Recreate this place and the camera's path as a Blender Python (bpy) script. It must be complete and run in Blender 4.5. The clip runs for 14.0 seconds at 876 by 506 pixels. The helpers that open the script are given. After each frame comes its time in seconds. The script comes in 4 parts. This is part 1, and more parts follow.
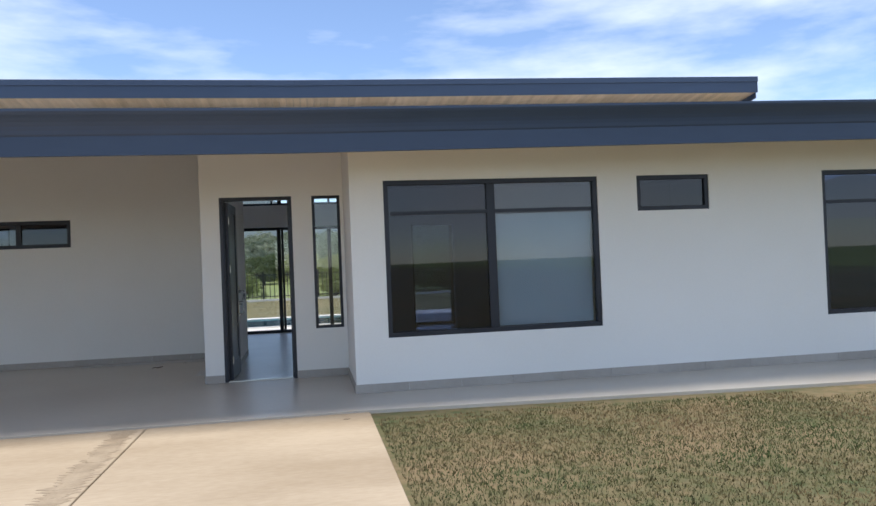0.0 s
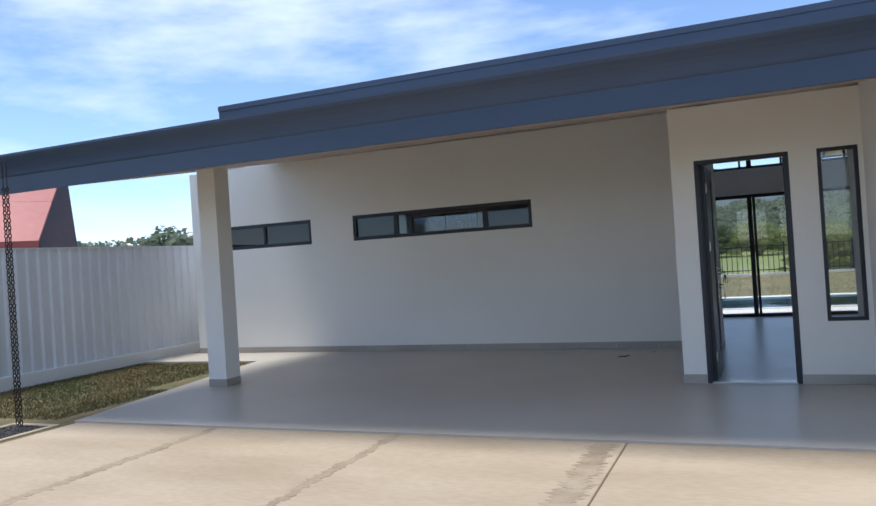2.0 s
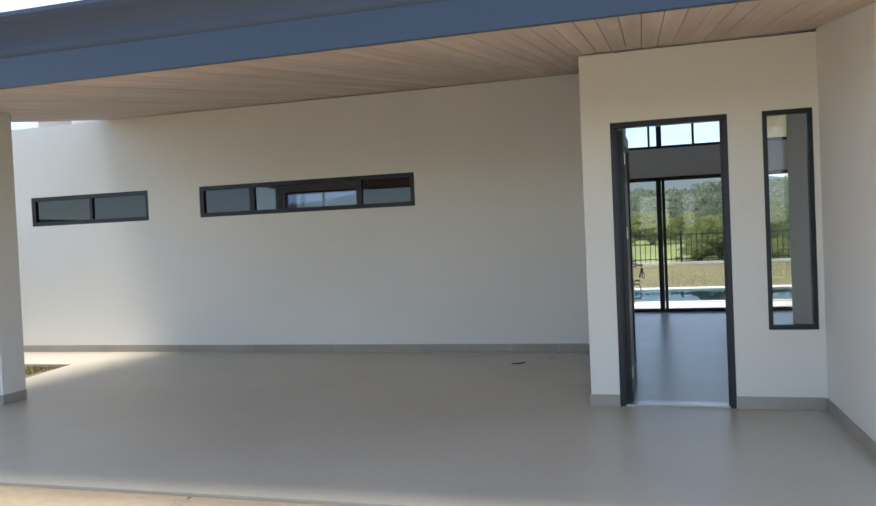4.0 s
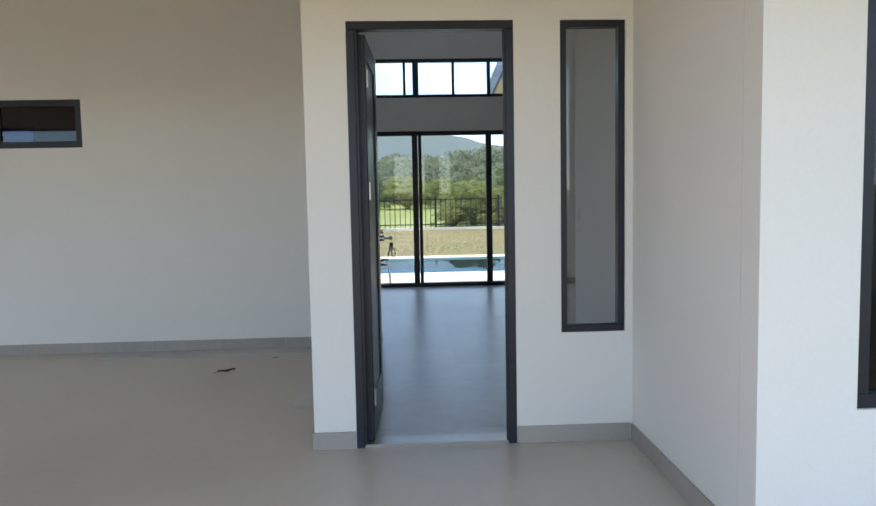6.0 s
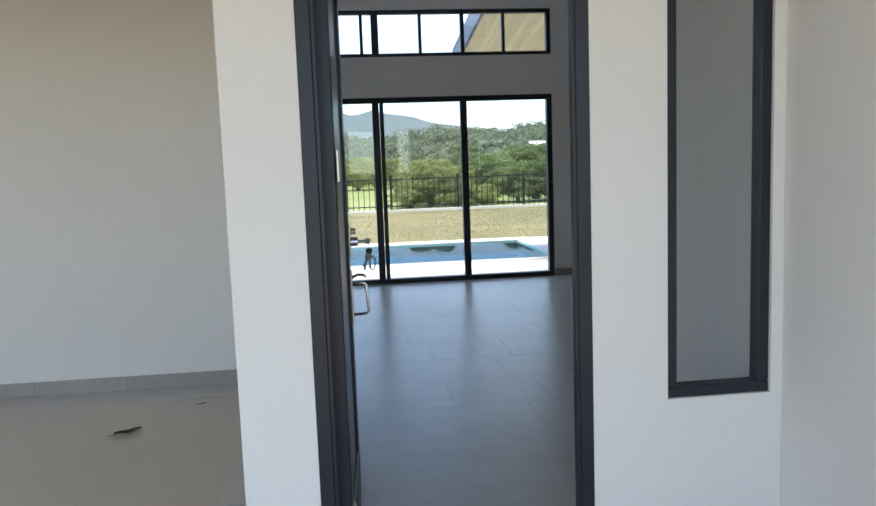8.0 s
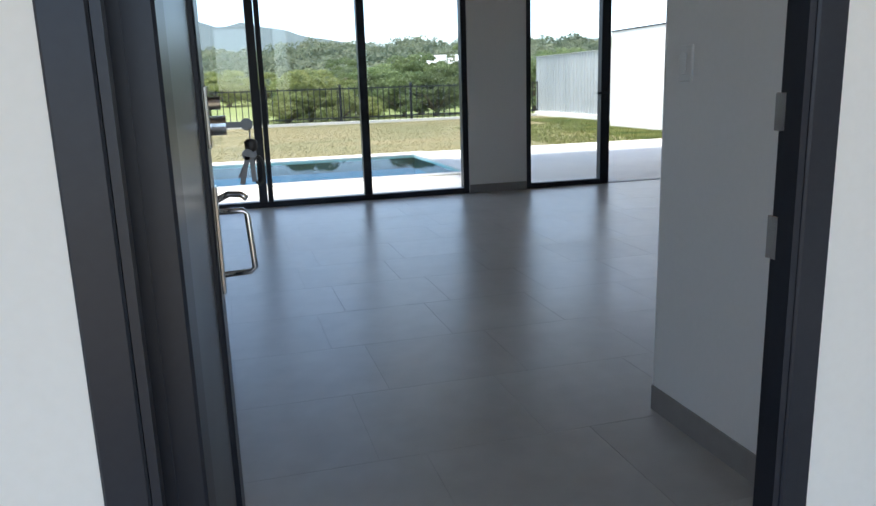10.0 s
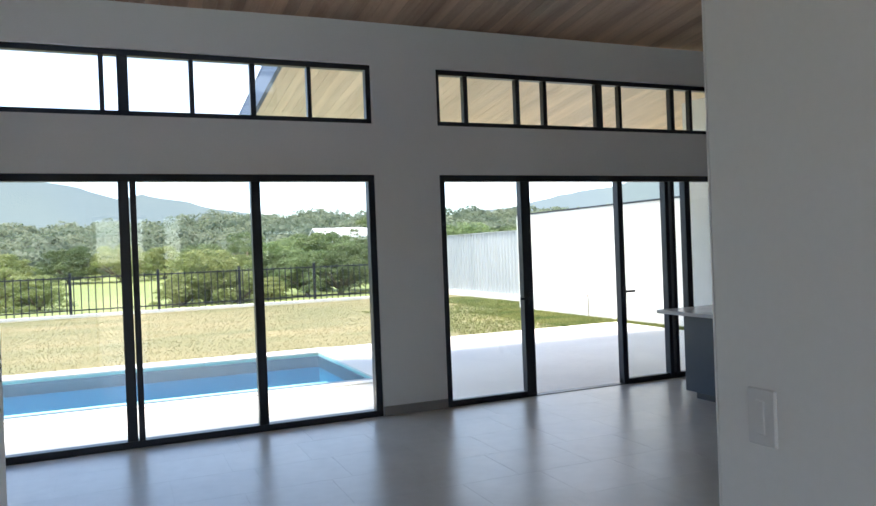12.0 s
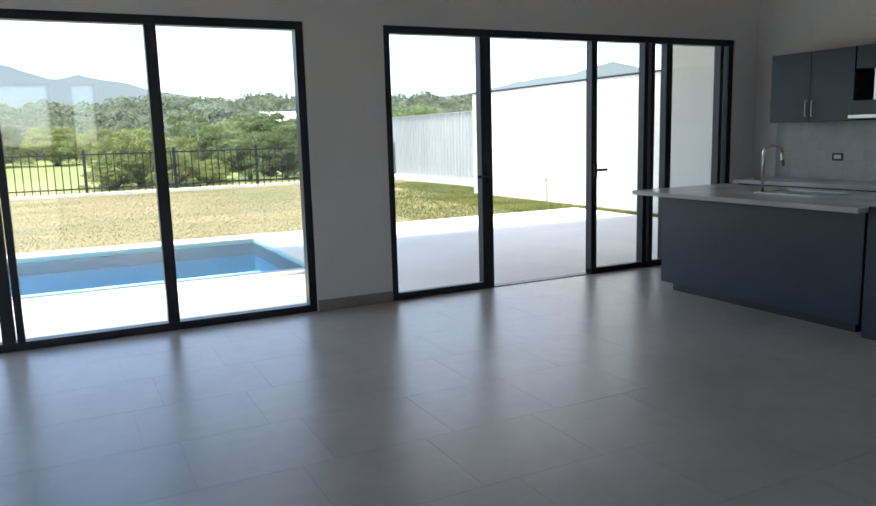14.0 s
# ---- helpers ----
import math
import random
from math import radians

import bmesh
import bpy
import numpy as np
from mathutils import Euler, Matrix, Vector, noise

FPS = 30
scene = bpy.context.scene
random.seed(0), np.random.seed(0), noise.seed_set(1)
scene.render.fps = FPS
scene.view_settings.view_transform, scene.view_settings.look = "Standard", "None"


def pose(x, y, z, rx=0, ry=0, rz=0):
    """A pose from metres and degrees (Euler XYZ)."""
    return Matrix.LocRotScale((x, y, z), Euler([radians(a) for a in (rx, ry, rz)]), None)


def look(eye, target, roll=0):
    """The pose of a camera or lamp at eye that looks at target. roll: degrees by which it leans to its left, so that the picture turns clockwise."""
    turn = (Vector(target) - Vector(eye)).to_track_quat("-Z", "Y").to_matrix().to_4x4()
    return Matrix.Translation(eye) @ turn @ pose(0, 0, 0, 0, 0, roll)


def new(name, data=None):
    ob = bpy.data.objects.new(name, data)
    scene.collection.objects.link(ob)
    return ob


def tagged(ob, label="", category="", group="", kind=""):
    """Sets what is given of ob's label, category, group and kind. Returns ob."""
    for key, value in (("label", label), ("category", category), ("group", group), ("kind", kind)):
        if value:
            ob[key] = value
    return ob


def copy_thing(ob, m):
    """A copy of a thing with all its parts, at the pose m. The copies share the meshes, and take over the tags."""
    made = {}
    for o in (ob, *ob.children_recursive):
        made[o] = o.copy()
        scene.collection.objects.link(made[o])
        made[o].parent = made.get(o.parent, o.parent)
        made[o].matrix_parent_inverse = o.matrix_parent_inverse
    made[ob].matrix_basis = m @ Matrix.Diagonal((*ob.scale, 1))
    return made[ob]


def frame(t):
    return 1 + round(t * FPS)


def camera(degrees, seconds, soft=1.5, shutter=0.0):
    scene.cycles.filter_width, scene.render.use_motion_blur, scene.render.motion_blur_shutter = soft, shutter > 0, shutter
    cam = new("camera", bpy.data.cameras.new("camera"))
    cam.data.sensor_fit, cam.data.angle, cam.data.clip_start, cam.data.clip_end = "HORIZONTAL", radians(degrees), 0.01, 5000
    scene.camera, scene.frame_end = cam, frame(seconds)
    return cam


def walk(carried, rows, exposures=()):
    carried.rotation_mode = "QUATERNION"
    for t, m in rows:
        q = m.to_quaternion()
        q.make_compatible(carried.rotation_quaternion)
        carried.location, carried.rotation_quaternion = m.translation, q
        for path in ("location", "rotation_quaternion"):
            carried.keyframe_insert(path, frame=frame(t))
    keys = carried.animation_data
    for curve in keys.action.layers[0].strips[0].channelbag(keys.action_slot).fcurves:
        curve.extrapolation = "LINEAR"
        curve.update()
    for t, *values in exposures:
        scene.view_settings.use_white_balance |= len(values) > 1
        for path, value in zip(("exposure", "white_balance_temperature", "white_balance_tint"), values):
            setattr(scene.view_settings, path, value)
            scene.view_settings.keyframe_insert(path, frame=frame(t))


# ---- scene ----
cam = camera(60.8, 14.0)

PATH = [
    (0, (1.091, -10.028, 1.455), (1.439, -8.059, 1.479), -2.3),
    (0.5, (0.968, -9.669, 1.445), (1.017, -7.67, 1.486), -2.7),
    (1, (0.829, -9.321, 1.446), (0.562, -7.34, 1.483), -3.1),
    (1.5, (0.704, -8.902, 1.478), (0.071, -7.005, 1.502), -3.5),
    (2, (0.564, -8.506, 1.533), (-0.219, -6.666, 1.547), -3.7),
    (2.5, (0.406, -8.119, 1.545), (-0.557, -6.366, 1.557), -3.7),
    (3, (0.265, -7.627, 1.524), (-0.755, -5.906, 1.519), -3.5),
    (3.5, (0.276, -7.1, 1.512), (-0.617, -5.311, 1.489), -2.9),
    (4, (0.264, -6.485, 1.509), (-0.275, -4.56, 1.465), -2.5),
    (4.2, (0.274, -6.241, 1.525), (-0.118, -4.281, 1.47), -2.6),
    (6.3, (0.29, -3.903, 1.42), (0.396, -1.912, 1.253), -1.2),
    (6.5, (0.253, -3.704, 1.389), (0.367, -1.713, 1.237), -1.3),
    (7, (0.222, -3.134, 1.398), (0.350, -1.144, 1.238), -0.8),
    (7.2, (0.209, -2.982, 1.413), (0.335, -0.993, 1.249), -1.2),
    (9.3, (0.094, -1.347, 1.455), (0.512, 0.583, 1.139), -2.4),
    (9.5, (0.113, -1.199, 1.366), (0.546, 0.728, 1.046), -2.4),
    (10, (0.16, -0.8, 1.225), (0.683, 1.085, 0.782), -1.8),
    (10.5, (0.228, -0.475, 1.295), (0.93, 1.345, 0.821), -1.2),
    (11, (0.262, -0.265, 1.345), (1.032, 1.536, 0.933), -1.5),
    (11.5, (0.354, -0.011, 1.457), (1.129, 1.8, 1.112), -2.1),
    (12, (0.425, 0.24, 1.632), (1.214, 2.073, 1.62), -2.2),
    (12.5, (0.464, 0.458, 1.755), (1.252, 2.294, 1.835), -2.4),
    (13, (0.635, 0.7, 1.66), (1.386, 2.547, 1.676), -2.4),
    (13.5, (0.798, 0.893, 1.513), (1.499, 2.757, 1.328), -2.2),
    (14, (0.933, 1.219, 1.456), (1.817, 2.985, 1.143), -1.6),
]
EXPOSURES = [(0.0, 1.0, 6500, 12), (1.5, 0.89, 6150, 12), (3.0, 0.93, 6050, 10), (3.5, 1.18, 6350, 10), (4.2, 1.56, 6900, 8), (6.5, 1.88, 6750, 8), (7.2, 2.03, 6750, 8), (9.5, 2.06, 6650, 8), (10.0, 2.05, 6650, 8), (10.5, 2.58, 7100, 8), (11.5, 2.62, 7050, 9), (12.5, 2.27, 6600, 10), (14.0, 2.45, 6950, 10)]
walk(cam, [(t, look(eye, target, roll)) for t, eye, target, roll in PATH], EXPOSURES)

# ---- light ----
SUN_EL, SUN_AZ = radians(77), radians(262)
world = bpy.data.worlds.new("sky")
scene.world = world
world.use_nodes = True
wn, wl = world.node_tree.nodes, world.node_tree.links
sky = wn.new("ShaderNodeTexSky")
sky.sky_type, sky.sun_disc, sky.sun_elevation, sky.sun_rotation = "NISHITA", False, SUN_EL, SUN_AZ
sky.air_density, sky.dust_density, sky.ozone_density = 0.72, 0.15, 1.8
coord, stretch = wn.new("ShaderNodeTexCoord"), wn.new("ShaderNodeMapping")
stretch.inputs["Scale"].default_value = (1.0, 1.6, 4.5)
cloud, ramp, mixc = wn.new("ShaderNodeTexNoise"), wn.new("ShaderNodeValToRGB"), wn.new("ShaderNodeMixRGB")
cloud.inputs["Scale"].default_value, cloud.inputs["Detail"].default_value, cloud.inputs["Roughness"].default_value = 1.7, 7.0, 0.55
ramp.color_ramp.elements[0].position, ramp.color_ramp.elements[1].position = 0.45, 0.68
mixc.inputs[2].default_value = (4.9, 5.4, 6.1, 1)
wl.new(coord.outputs["Generated"], stretch.inputs[0])
wl.new(stretch.outputs[0], cloud.inputs["Vector"])
wl.new(cloud.outputs[0], ramp.inputs[0])
wl.new(ramp.outputs[0], mixc.inputs[0])
wl.new(sky.outputs[0], mixc.inputs[1])
wl.new(mixc.outputs[0], wn["Background"].inputs[0])
wn["Background"].inputs[1].default_value = 0.118
sun_data = bpy.data.lights.new("sun", "SUN")
sun_data.energy, sun_data.angle, sun_data.color = 2.3, radians(16), (1.0, 0.95, 0.88)
sun = new("sun", sun_data)
sun.matrix_world = look((0, 0, 0), (-math.sin(SUN_AZ) * math.cos(SUN_EL), -math.cos(SUN_AZ) * math.cos(SUN_EL), -math.sin(SUN_EL)))


# ---- materials ----
def surf(name, c1, c2, rough=0.6, metal=0.0, big=0.7, small=25.0, bump=0.15, depth=0.004, stretch=(1, 1, 1), island=0.0, obj=0.0, fine=0.35, coat=0.0):
    """two-scale noise between two colours, fine relief, optional change from piece to piece"""
    m = bpy.data.materials.new(name)
    m.use_nodes = True
    n, l = m.node_tree.nodes, m.node_tree.links
    b = n["Principled BSDF"]
    geo, mp = n.new("ShaderNodeNewGeometry"), n.new("ShaderNodeMapping")
    mp.inputs["Scale"].default_value = stretch
    l.new(geo.outputs["Position"], mp.inputs[0])
    a, f = n.new("ShaderNodeTexNoise"), n.new("ShaderNodeTexNoise")
    a.inputs["Scale"].default_value, a.inputs["Detail"].default_value = big, 4
    f.inputs["Scale"].default_value, f.inputs["Detail"].default_value = small, 3
    l.new(mp.outputs[0], a.inputs["Vector"])
    l.new(mp.outputs[0], f.inputs["Vector"])
    mx = n.new("ShaderNodeMath")
    mx.operation = "MULTIPLY_ADD"
    mx.inputs[1].default_value = fine
    l.new(f.outputs[0], mx.inputs[0])
    l.new(a.outputs[0], mx.inputs[2])
    r = n.new("ShaderNodeMapRange")
    r.inputs["From Min"].default_value, r.inputs["From Max"].default_value = 0.35 + fine * 0.4, 0.65 + fine * 0.6
    l.new(mx.outputs[0], r.inputs[0])
    col = n.new("ShaderNodeMixRGB")
    col.inputs[1].default_value, col.inputs[2].default_value = (*c1, 1), (*c2, 1)
    l.new(r.outputs[0], col.inputs[0])
    out = col.outputs[0]
    for amount, node, sock in ((island, "ShaderNodeNewGeometry", "Random Per Island"), (obj, "ShaderNodeObjectInfo", "Random")):
        if amount:
            src, rr, hv = n.new(node), n.new("ShaderNodeMapRange"), n.new("ShaderNodeHueSaturation")
            rr.inputs["To Min"].default_value, rr.inputs["To Max"].default_value = 1 - amount, 1 + amount
            l.new(src.outputs[sock], rr.inputs[0])
            l.new(rr.outputs[0], hv.inputs["Value"])
            l.new(out, hv.inputs["Color"])
            out = hv.outputs[0]
    l.new(out, b.inputs["Base Color"])
    ro = n.new("ShaderNodeMapRange")
    ro.inputs["To Min"].default_value, ro.inputs["To Max"].default_value = rough - 0.06, rough + 0.06
    l.new(a.outputs[0], ro.inputs[0])
    l.new(ro.outputs[0], b.inputs["Roughness"])
    b.inputs["Metallic"].default_value = metal
    b.inputs["Coat Weight"].default_value = coat
    if bump:
        bp = n.new("ShaderNodeBump")
        bp.inputs["Strength"].default_value, bp.inputs["Distance"].default_value = bump, depth
        l.new(f.outputs[0], bp.inputs["Height"])
        l.new(bp.outputs[0], b.inputs["Normal"])
    return m


def leafy(name, c1, c2, big, small, island, obj):
    """leaves that let part of the light through"""
    m = surf(name, c1, c2, 0.7, big=big, small=small, bump=0, island=island, obj=obj)
    n, l = m.node_tree.nodes, m.node_tree.links
    b, out = n["Principled BSDF"], n["Material Output"]
    tr, mx = n.new("ShaderNodeBsdfTranslucent"), n.new("ShaderNodeMixShader")
    l.new(b.inputs["Base Color"].links[0].from_socket, tr.inputs["Color"])
    mx.inputs[0].default_value = 0.5
    l.new(b.outputs[0], mx.inputs[1])
    l.new(tr.outputs[0], mx.inputs[2])
    l.new(mx.outputs[0], out.inputs[0])
    return m


def glass(name, tint, base=0.06, power=4.0, gain=0.8):
    m = bpy.data.materials.new(name)
    m.use_nodes = True
    n, l = m.node_tree.nodes, m.node_tree.links
    for k in list(n):
        n.remove(k)
    out, mx, tr, gl, fr = (n.new("ShaderNode" + k) for k in ("OutputMaterial", "MixShader", "BsdfTransparent", "BsdfGlossy", "LayerWeight"))
    pw, sc = n.new("ShaderNodeMath"), n.new("ShaderNodeMath")
    pw.operation, sc.operation = "POWER", "MULTIPLY_ADD"
    pw.inputs[1].default_value, sc.inputs[1].default_value, sc.inputs[2].default_value = power, gain, base
    tr.inputs[0].default_value, gl.inputs["Roughness"].default_value = (*tint, 1), 0.02
    fr.inputs[0].default_value = 0.5
    l.new(fr.outputs["Facing"], pw.inputs[0])
    l.new(pw.outputs[0], sc.inputs[0])
    l.new(sc.outputs[0], mx.inputs[0])
    l.new(tr.outputs[0], mx.inputs[1])
    l.new(gl.outputs[0], mx.inputs[2])
    l.new(mx.outputs[0], out.inputs[0])
    return m


# near-black surface that emits its colour, for ridges seen through haze
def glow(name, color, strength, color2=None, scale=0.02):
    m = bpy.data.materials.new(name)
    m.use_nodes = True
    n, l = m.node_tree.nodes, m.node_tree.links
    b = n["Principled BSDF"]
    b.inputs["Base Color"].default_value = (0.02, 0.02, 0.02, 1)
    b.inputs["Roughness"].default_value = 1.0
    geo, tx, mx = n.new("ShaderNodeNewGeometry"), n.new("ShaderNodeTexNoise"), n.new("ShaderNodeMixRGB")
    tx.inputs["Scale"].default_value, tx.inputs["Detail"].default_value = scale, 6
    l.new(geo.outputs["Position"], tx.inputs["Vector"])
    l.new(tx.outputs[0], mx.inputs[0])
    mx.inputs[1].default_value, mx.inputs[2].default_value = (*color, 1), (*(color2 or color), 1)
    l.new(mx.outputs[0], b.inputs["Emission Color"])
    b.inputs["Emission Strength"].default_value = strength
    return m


PLASTER = surf("white_plaster", (0.76, 0.75, 0.70), (0.81, 0.80, 0.755), 0.85, big=0.5, small=60, bump=0.25, depth=0.002)
INNER = surf("inner_paint", (0.84, 0.835, 0.825), (0.88, 0.875, 0.865), 0.8, big=0.6, small=50, bump=0.15, depth=0.001)
NAVY = surf("navy_painted_steel", (0.034, 0.057, 0.105), (0.045, 0.073, 0.128), 0.5, 0.0, big=0.9, small=8, bump=0.05, depth=0.003, stretch=(0.3, 1, 1))
# pale colour chosen for an unseen roof top, to bounce light upwards
BOUNCEROOF = surf("pale_bounce_sheet", (0.44, 0.44, 0.43), (0.53, 0.53, 0.52), 0.55, 0.0, big=0.8, small=12, bump=0.05)
BLACK = surf("dark_aluminium", (0.016, 0.019, 0.028), (0.024, 0.028, 0.038), 0.38, 0.3, big=3, small=90, bump=0.05, depth=0.001)
SOFFIT = surf("pale_soffit_boards", (0.52, 0.40, 0.33), (0.64, 0.52, 0.44), 0.55, big=1.4, small=30, bump=0.12, depth=0.002, stretch=(6, 0.5, 1), island=0.06)
# upper ceiling wood painted paler, as daylight shows it outdoors
LITWOOD = surf("lit_wood_boards", (0.54, 0.385, 0.235), (0.72, 0.54, 0.36), 0.5, big=1.4, small=30, bump=0.12, depth=0.002, stretch=(6, 0.5, 1), island=0.1)
# the same ceiling wood with the dim indoor light in its colour
WOOD = surf("shaded_wood_boards", (0.42, 0.25, 0.165), (0.60, 0.40, 0.28), 0.5, big=1.4, small=30, bump=0.15, depth=0.002, stretch=(6, 0.5, 1), island=0.2)
PORCH = surf("porch_porcelain", (0.46, 0.415, 0.345), (0.55, 0.505, 0.425), 0.34, big=0.45, small=14, bump=0.03, depth=0.002, fine=0.2)
TILE = surf("grey_floor_tile", (0.41, 0.395, 0.37), (0.52, 0.505, 0.475), 0.31, big=1.1, small=9, bump=0.03, depth=0.002, obj=0.03)
TILE.node_tree.nodes["Principled BSDF"].inputs["Specular IOR Level"].default_value = 0.8
GROUT = surf("grout", (0.38, 0.37, 0.35), (0.47, 0.46, 0.435), 0.45)
BASE_OUT = surf("beige_base_tile", (0.34, 0.31, 0.27), (0.40, 0.37, 0.325), 0.45, big=1.5, small=20, bump=0.05, obj=0.05)
BASE = surf("grey_base_tile", (0.24, 0.225, 0.215), (0.30, 0.285, 0.27), 0.45, big=1.5, small=20, bump=0.05, obj=0.08)
CONCRETE = surf("sandy_concrete", (0.34, 0.265, 0.175), (0.46, 0.375, 0.265), 0.85, big=0.55, small=16, bump=0.4, depth=0.006, stretch=(0.7, 2.0, 1))
JOINT = surf("worn_joint", (0.25, 0.195, 0.13), (0.38, 0.305, 0.21), 0.9, big=4, small=40, bump=0.6, depth=0.006)
DECK = surf("pale_deck_stone", (0.70, 0.675, 0.63), (0.79, 0.765, 0.715), 0.6, big=0.8, small=12, bump=0.1)
LAWN = surf("dry_lawn", (0.06, 0.08, 0.025), (0.20, 0.145, 0.075), 0.95, big=0.55, small=9, bump=0.8, depth=0.03, fine=0.6)
BLADE = surf("grass_blades", (0.055, 0.085, 0.022), (0.21, 0.145, 0.07), 0.85, big=0.9, small=4, bump=0, island=0.3)
DRYLAWN = surf("straw_lawn", (0.13, 0.13, 0.055), (0.235, 0.195, 0.10), 0.95, big=0.45, small=7, bump=0.3, depth=0.02, fine=0.5, stretch=(0.6, 1.6, 1))
DRYBLADE = surf("straw_blades", (0.14, 0.15, 0.058), (0.275, 0.225, 0.112), 0.85, big=0.45, small=5, bump=0, island=0.08, stretch=(0.6, 1.6, 1))
GREENBLADE = surf("green_blades", (0.10, 0.15, 0.035), (0.24, 0.25, 0.08), 0.85, big=0.8, small=5, bump=0, island=0.25)
FIELD = surf("green_field", (0.13, 0.17, 0.045), (0.21, 0.24, 0.08), 0.95, big=0.05, small=0.8, bump=0.3)
FENCE = surf("white_steel_sheet", (0.62, 0.64, 0.66), (0.72, 0.735, 0.75), 0.5, big=0.8, small=30, bump=0.05, stretch=(1, 1, 0.3))
# white fence sheet again, with the shade of its ribs in a darker colour
DIMFENCE = surf("dimmed_steel_sheet", (0.36, 0.39, 0.40), (0.46, 0.485, 0.49), 0.6, big=0.8, small=30, bump=0.05, stretch=(1, 1, 0.3))
RED = surf("red_sheet_roof", (0.34, 0.075, 0.06), (0.43, 0.12, 0.095), 0.5, big=0.4, small=6, bump=0.1)
DARKWOOD = surf("dark_gable_boards", (0.05, 0.035, 0.04), (0.10, 0.06, 0.06), 0.7, big=1, small=10)
POOLTILE = surf("blue_pool_mosaic", (0.01, 0.21, 0.36), (0.02, 0.28, 0.44), 0.3, big=1, small=12, bump=0.1)
# dark strips round the pool; far and side ones paint the coping's shadow
POOLLINE = surf("dark_pool_strip", (0.012, 0.03, 0.04), (0.025, 0.05, 0.065), 0.3, big=2, small=30, bump=0.1)
SHELF = surf("pale_pool_shelf", (0.66, 0.74, 0.78), (0.74, 0.8, 0.82), 0.4)
CABINET = surf("slate_cabinet_board", (0.019, 0.031, 0.05), (0.025, 0.039, 0.062), 0.42, big=2, small=40, bump=0.05, depth=0.001)
QUARTZ = surf("pale_quartz", (0.48, 0.48, 0.48), (0.60, 0.60, 0.60), 0.22, big=3, small=60, bump=0)
CHROME = surf("chrome", (0.62, 0.62, 0.62), (0.75, 0.75, 0.75), 0.18, 1.0, bump=0)
STEEL = surf("satin_steel", (0.5, 0.48, 0.44), (0.62, 0.6, 0.55), 0.3, 1.0, bump=0)
PANEL = surf("satin_door_sheet", (0.09, 0.10, 0.12), (0.13, 0.145, 0.165), 0.38, 0.6, big=1.5, small=8, bump=0.04, depth=0.002)
PLASTIC = surf("white_plastic", (0.72, 0.72, 0.72), (0.76, 0.76, 0.76), 0.35, bump=0)
BLACKPL = surf("black_plastic", (0.02, 0.02, 0.022), (0.03, 0.03, 0.032), 0.4, bump=0)
SPLASH = surf("pale_wall_tile", (0.42, 0.44, 0.45), (0.50, 0.52, 0.52), 0.2, big=3, small=20, bump=0.03, obj=0.06)
BLIND = surf("grey_roller_cloth", (0.50, 0.55, 0.57), (0.55, 0.60, 0.62), 0.7, big=3, small=200, bump=0.1)
BARK = surf("bark", (0.10, 0.075, 0.05), (0.17, 0.13, 0.09), 0.9, big=3, small=20, bump=0.6, depth=0.02)
LEAFM = leafy("broad_leaves", (0.115, 0.17, 0.065), (0.225, 0.28, 0.125), 0.35, 3, 0.25, 0.3)
BUSHLEAF = leafy("yellow_green_leaves", (0.18, 0.23, 0.075), (0.31, 0.335, 0.135), 0.5, 4, 0.2, 0.1)
# leaf colour paled and greyed to carry the haze of distance
HAZELEAF = leafy("far_woods", (0.11, 0.15, 0.10), (0.20, 0.23, 0.15), 0.05, 0.4, 0.12, 0.0)
DRYLEAF = surf("dead_leaf", (0.04, 0.025, 0.015), (0.07, 0.045, 0.03), 0.8, bump=0)
GRAVEL = surf("dark_gravel", (0.02, 0.02, 0.02), (0.07, 0.065, 0.06), 0.9, big=8, small=40, bump=0.8, depth=0.01)
RUST = surf("dark_chain_steel", (0.03, 0.025, 0.022), (0.06, 0.045, 0.035), 0.5, 0.7, bump=0)
# daylight and haze on the far ridges are painted in as emission
MOUNTAIN = glow("haze_glow_mountain", (0.16, 0.25, 0.34), 0.36, (0.24, 0.33, 0.35), 0.012)
HILL = glow("haze_glow_hill", (0.08, 0.14, 0.09), 0.22, (0.19, 0.24, 0.17), 0.03)
GLASS = glass("window_glass", (0.97, 0.98, 0.975), 0.045)
TINT = glass("tinted_glass", (0.32, 0.37, 0.47), 0.05)
BLINDGL = glass("clear_tinted_glass", (0.75, 0.80, 0.84), 0.06)
DARKGL = glass("dark_tinted_glass", (0.12, 0.16, 0.24), 0.06)


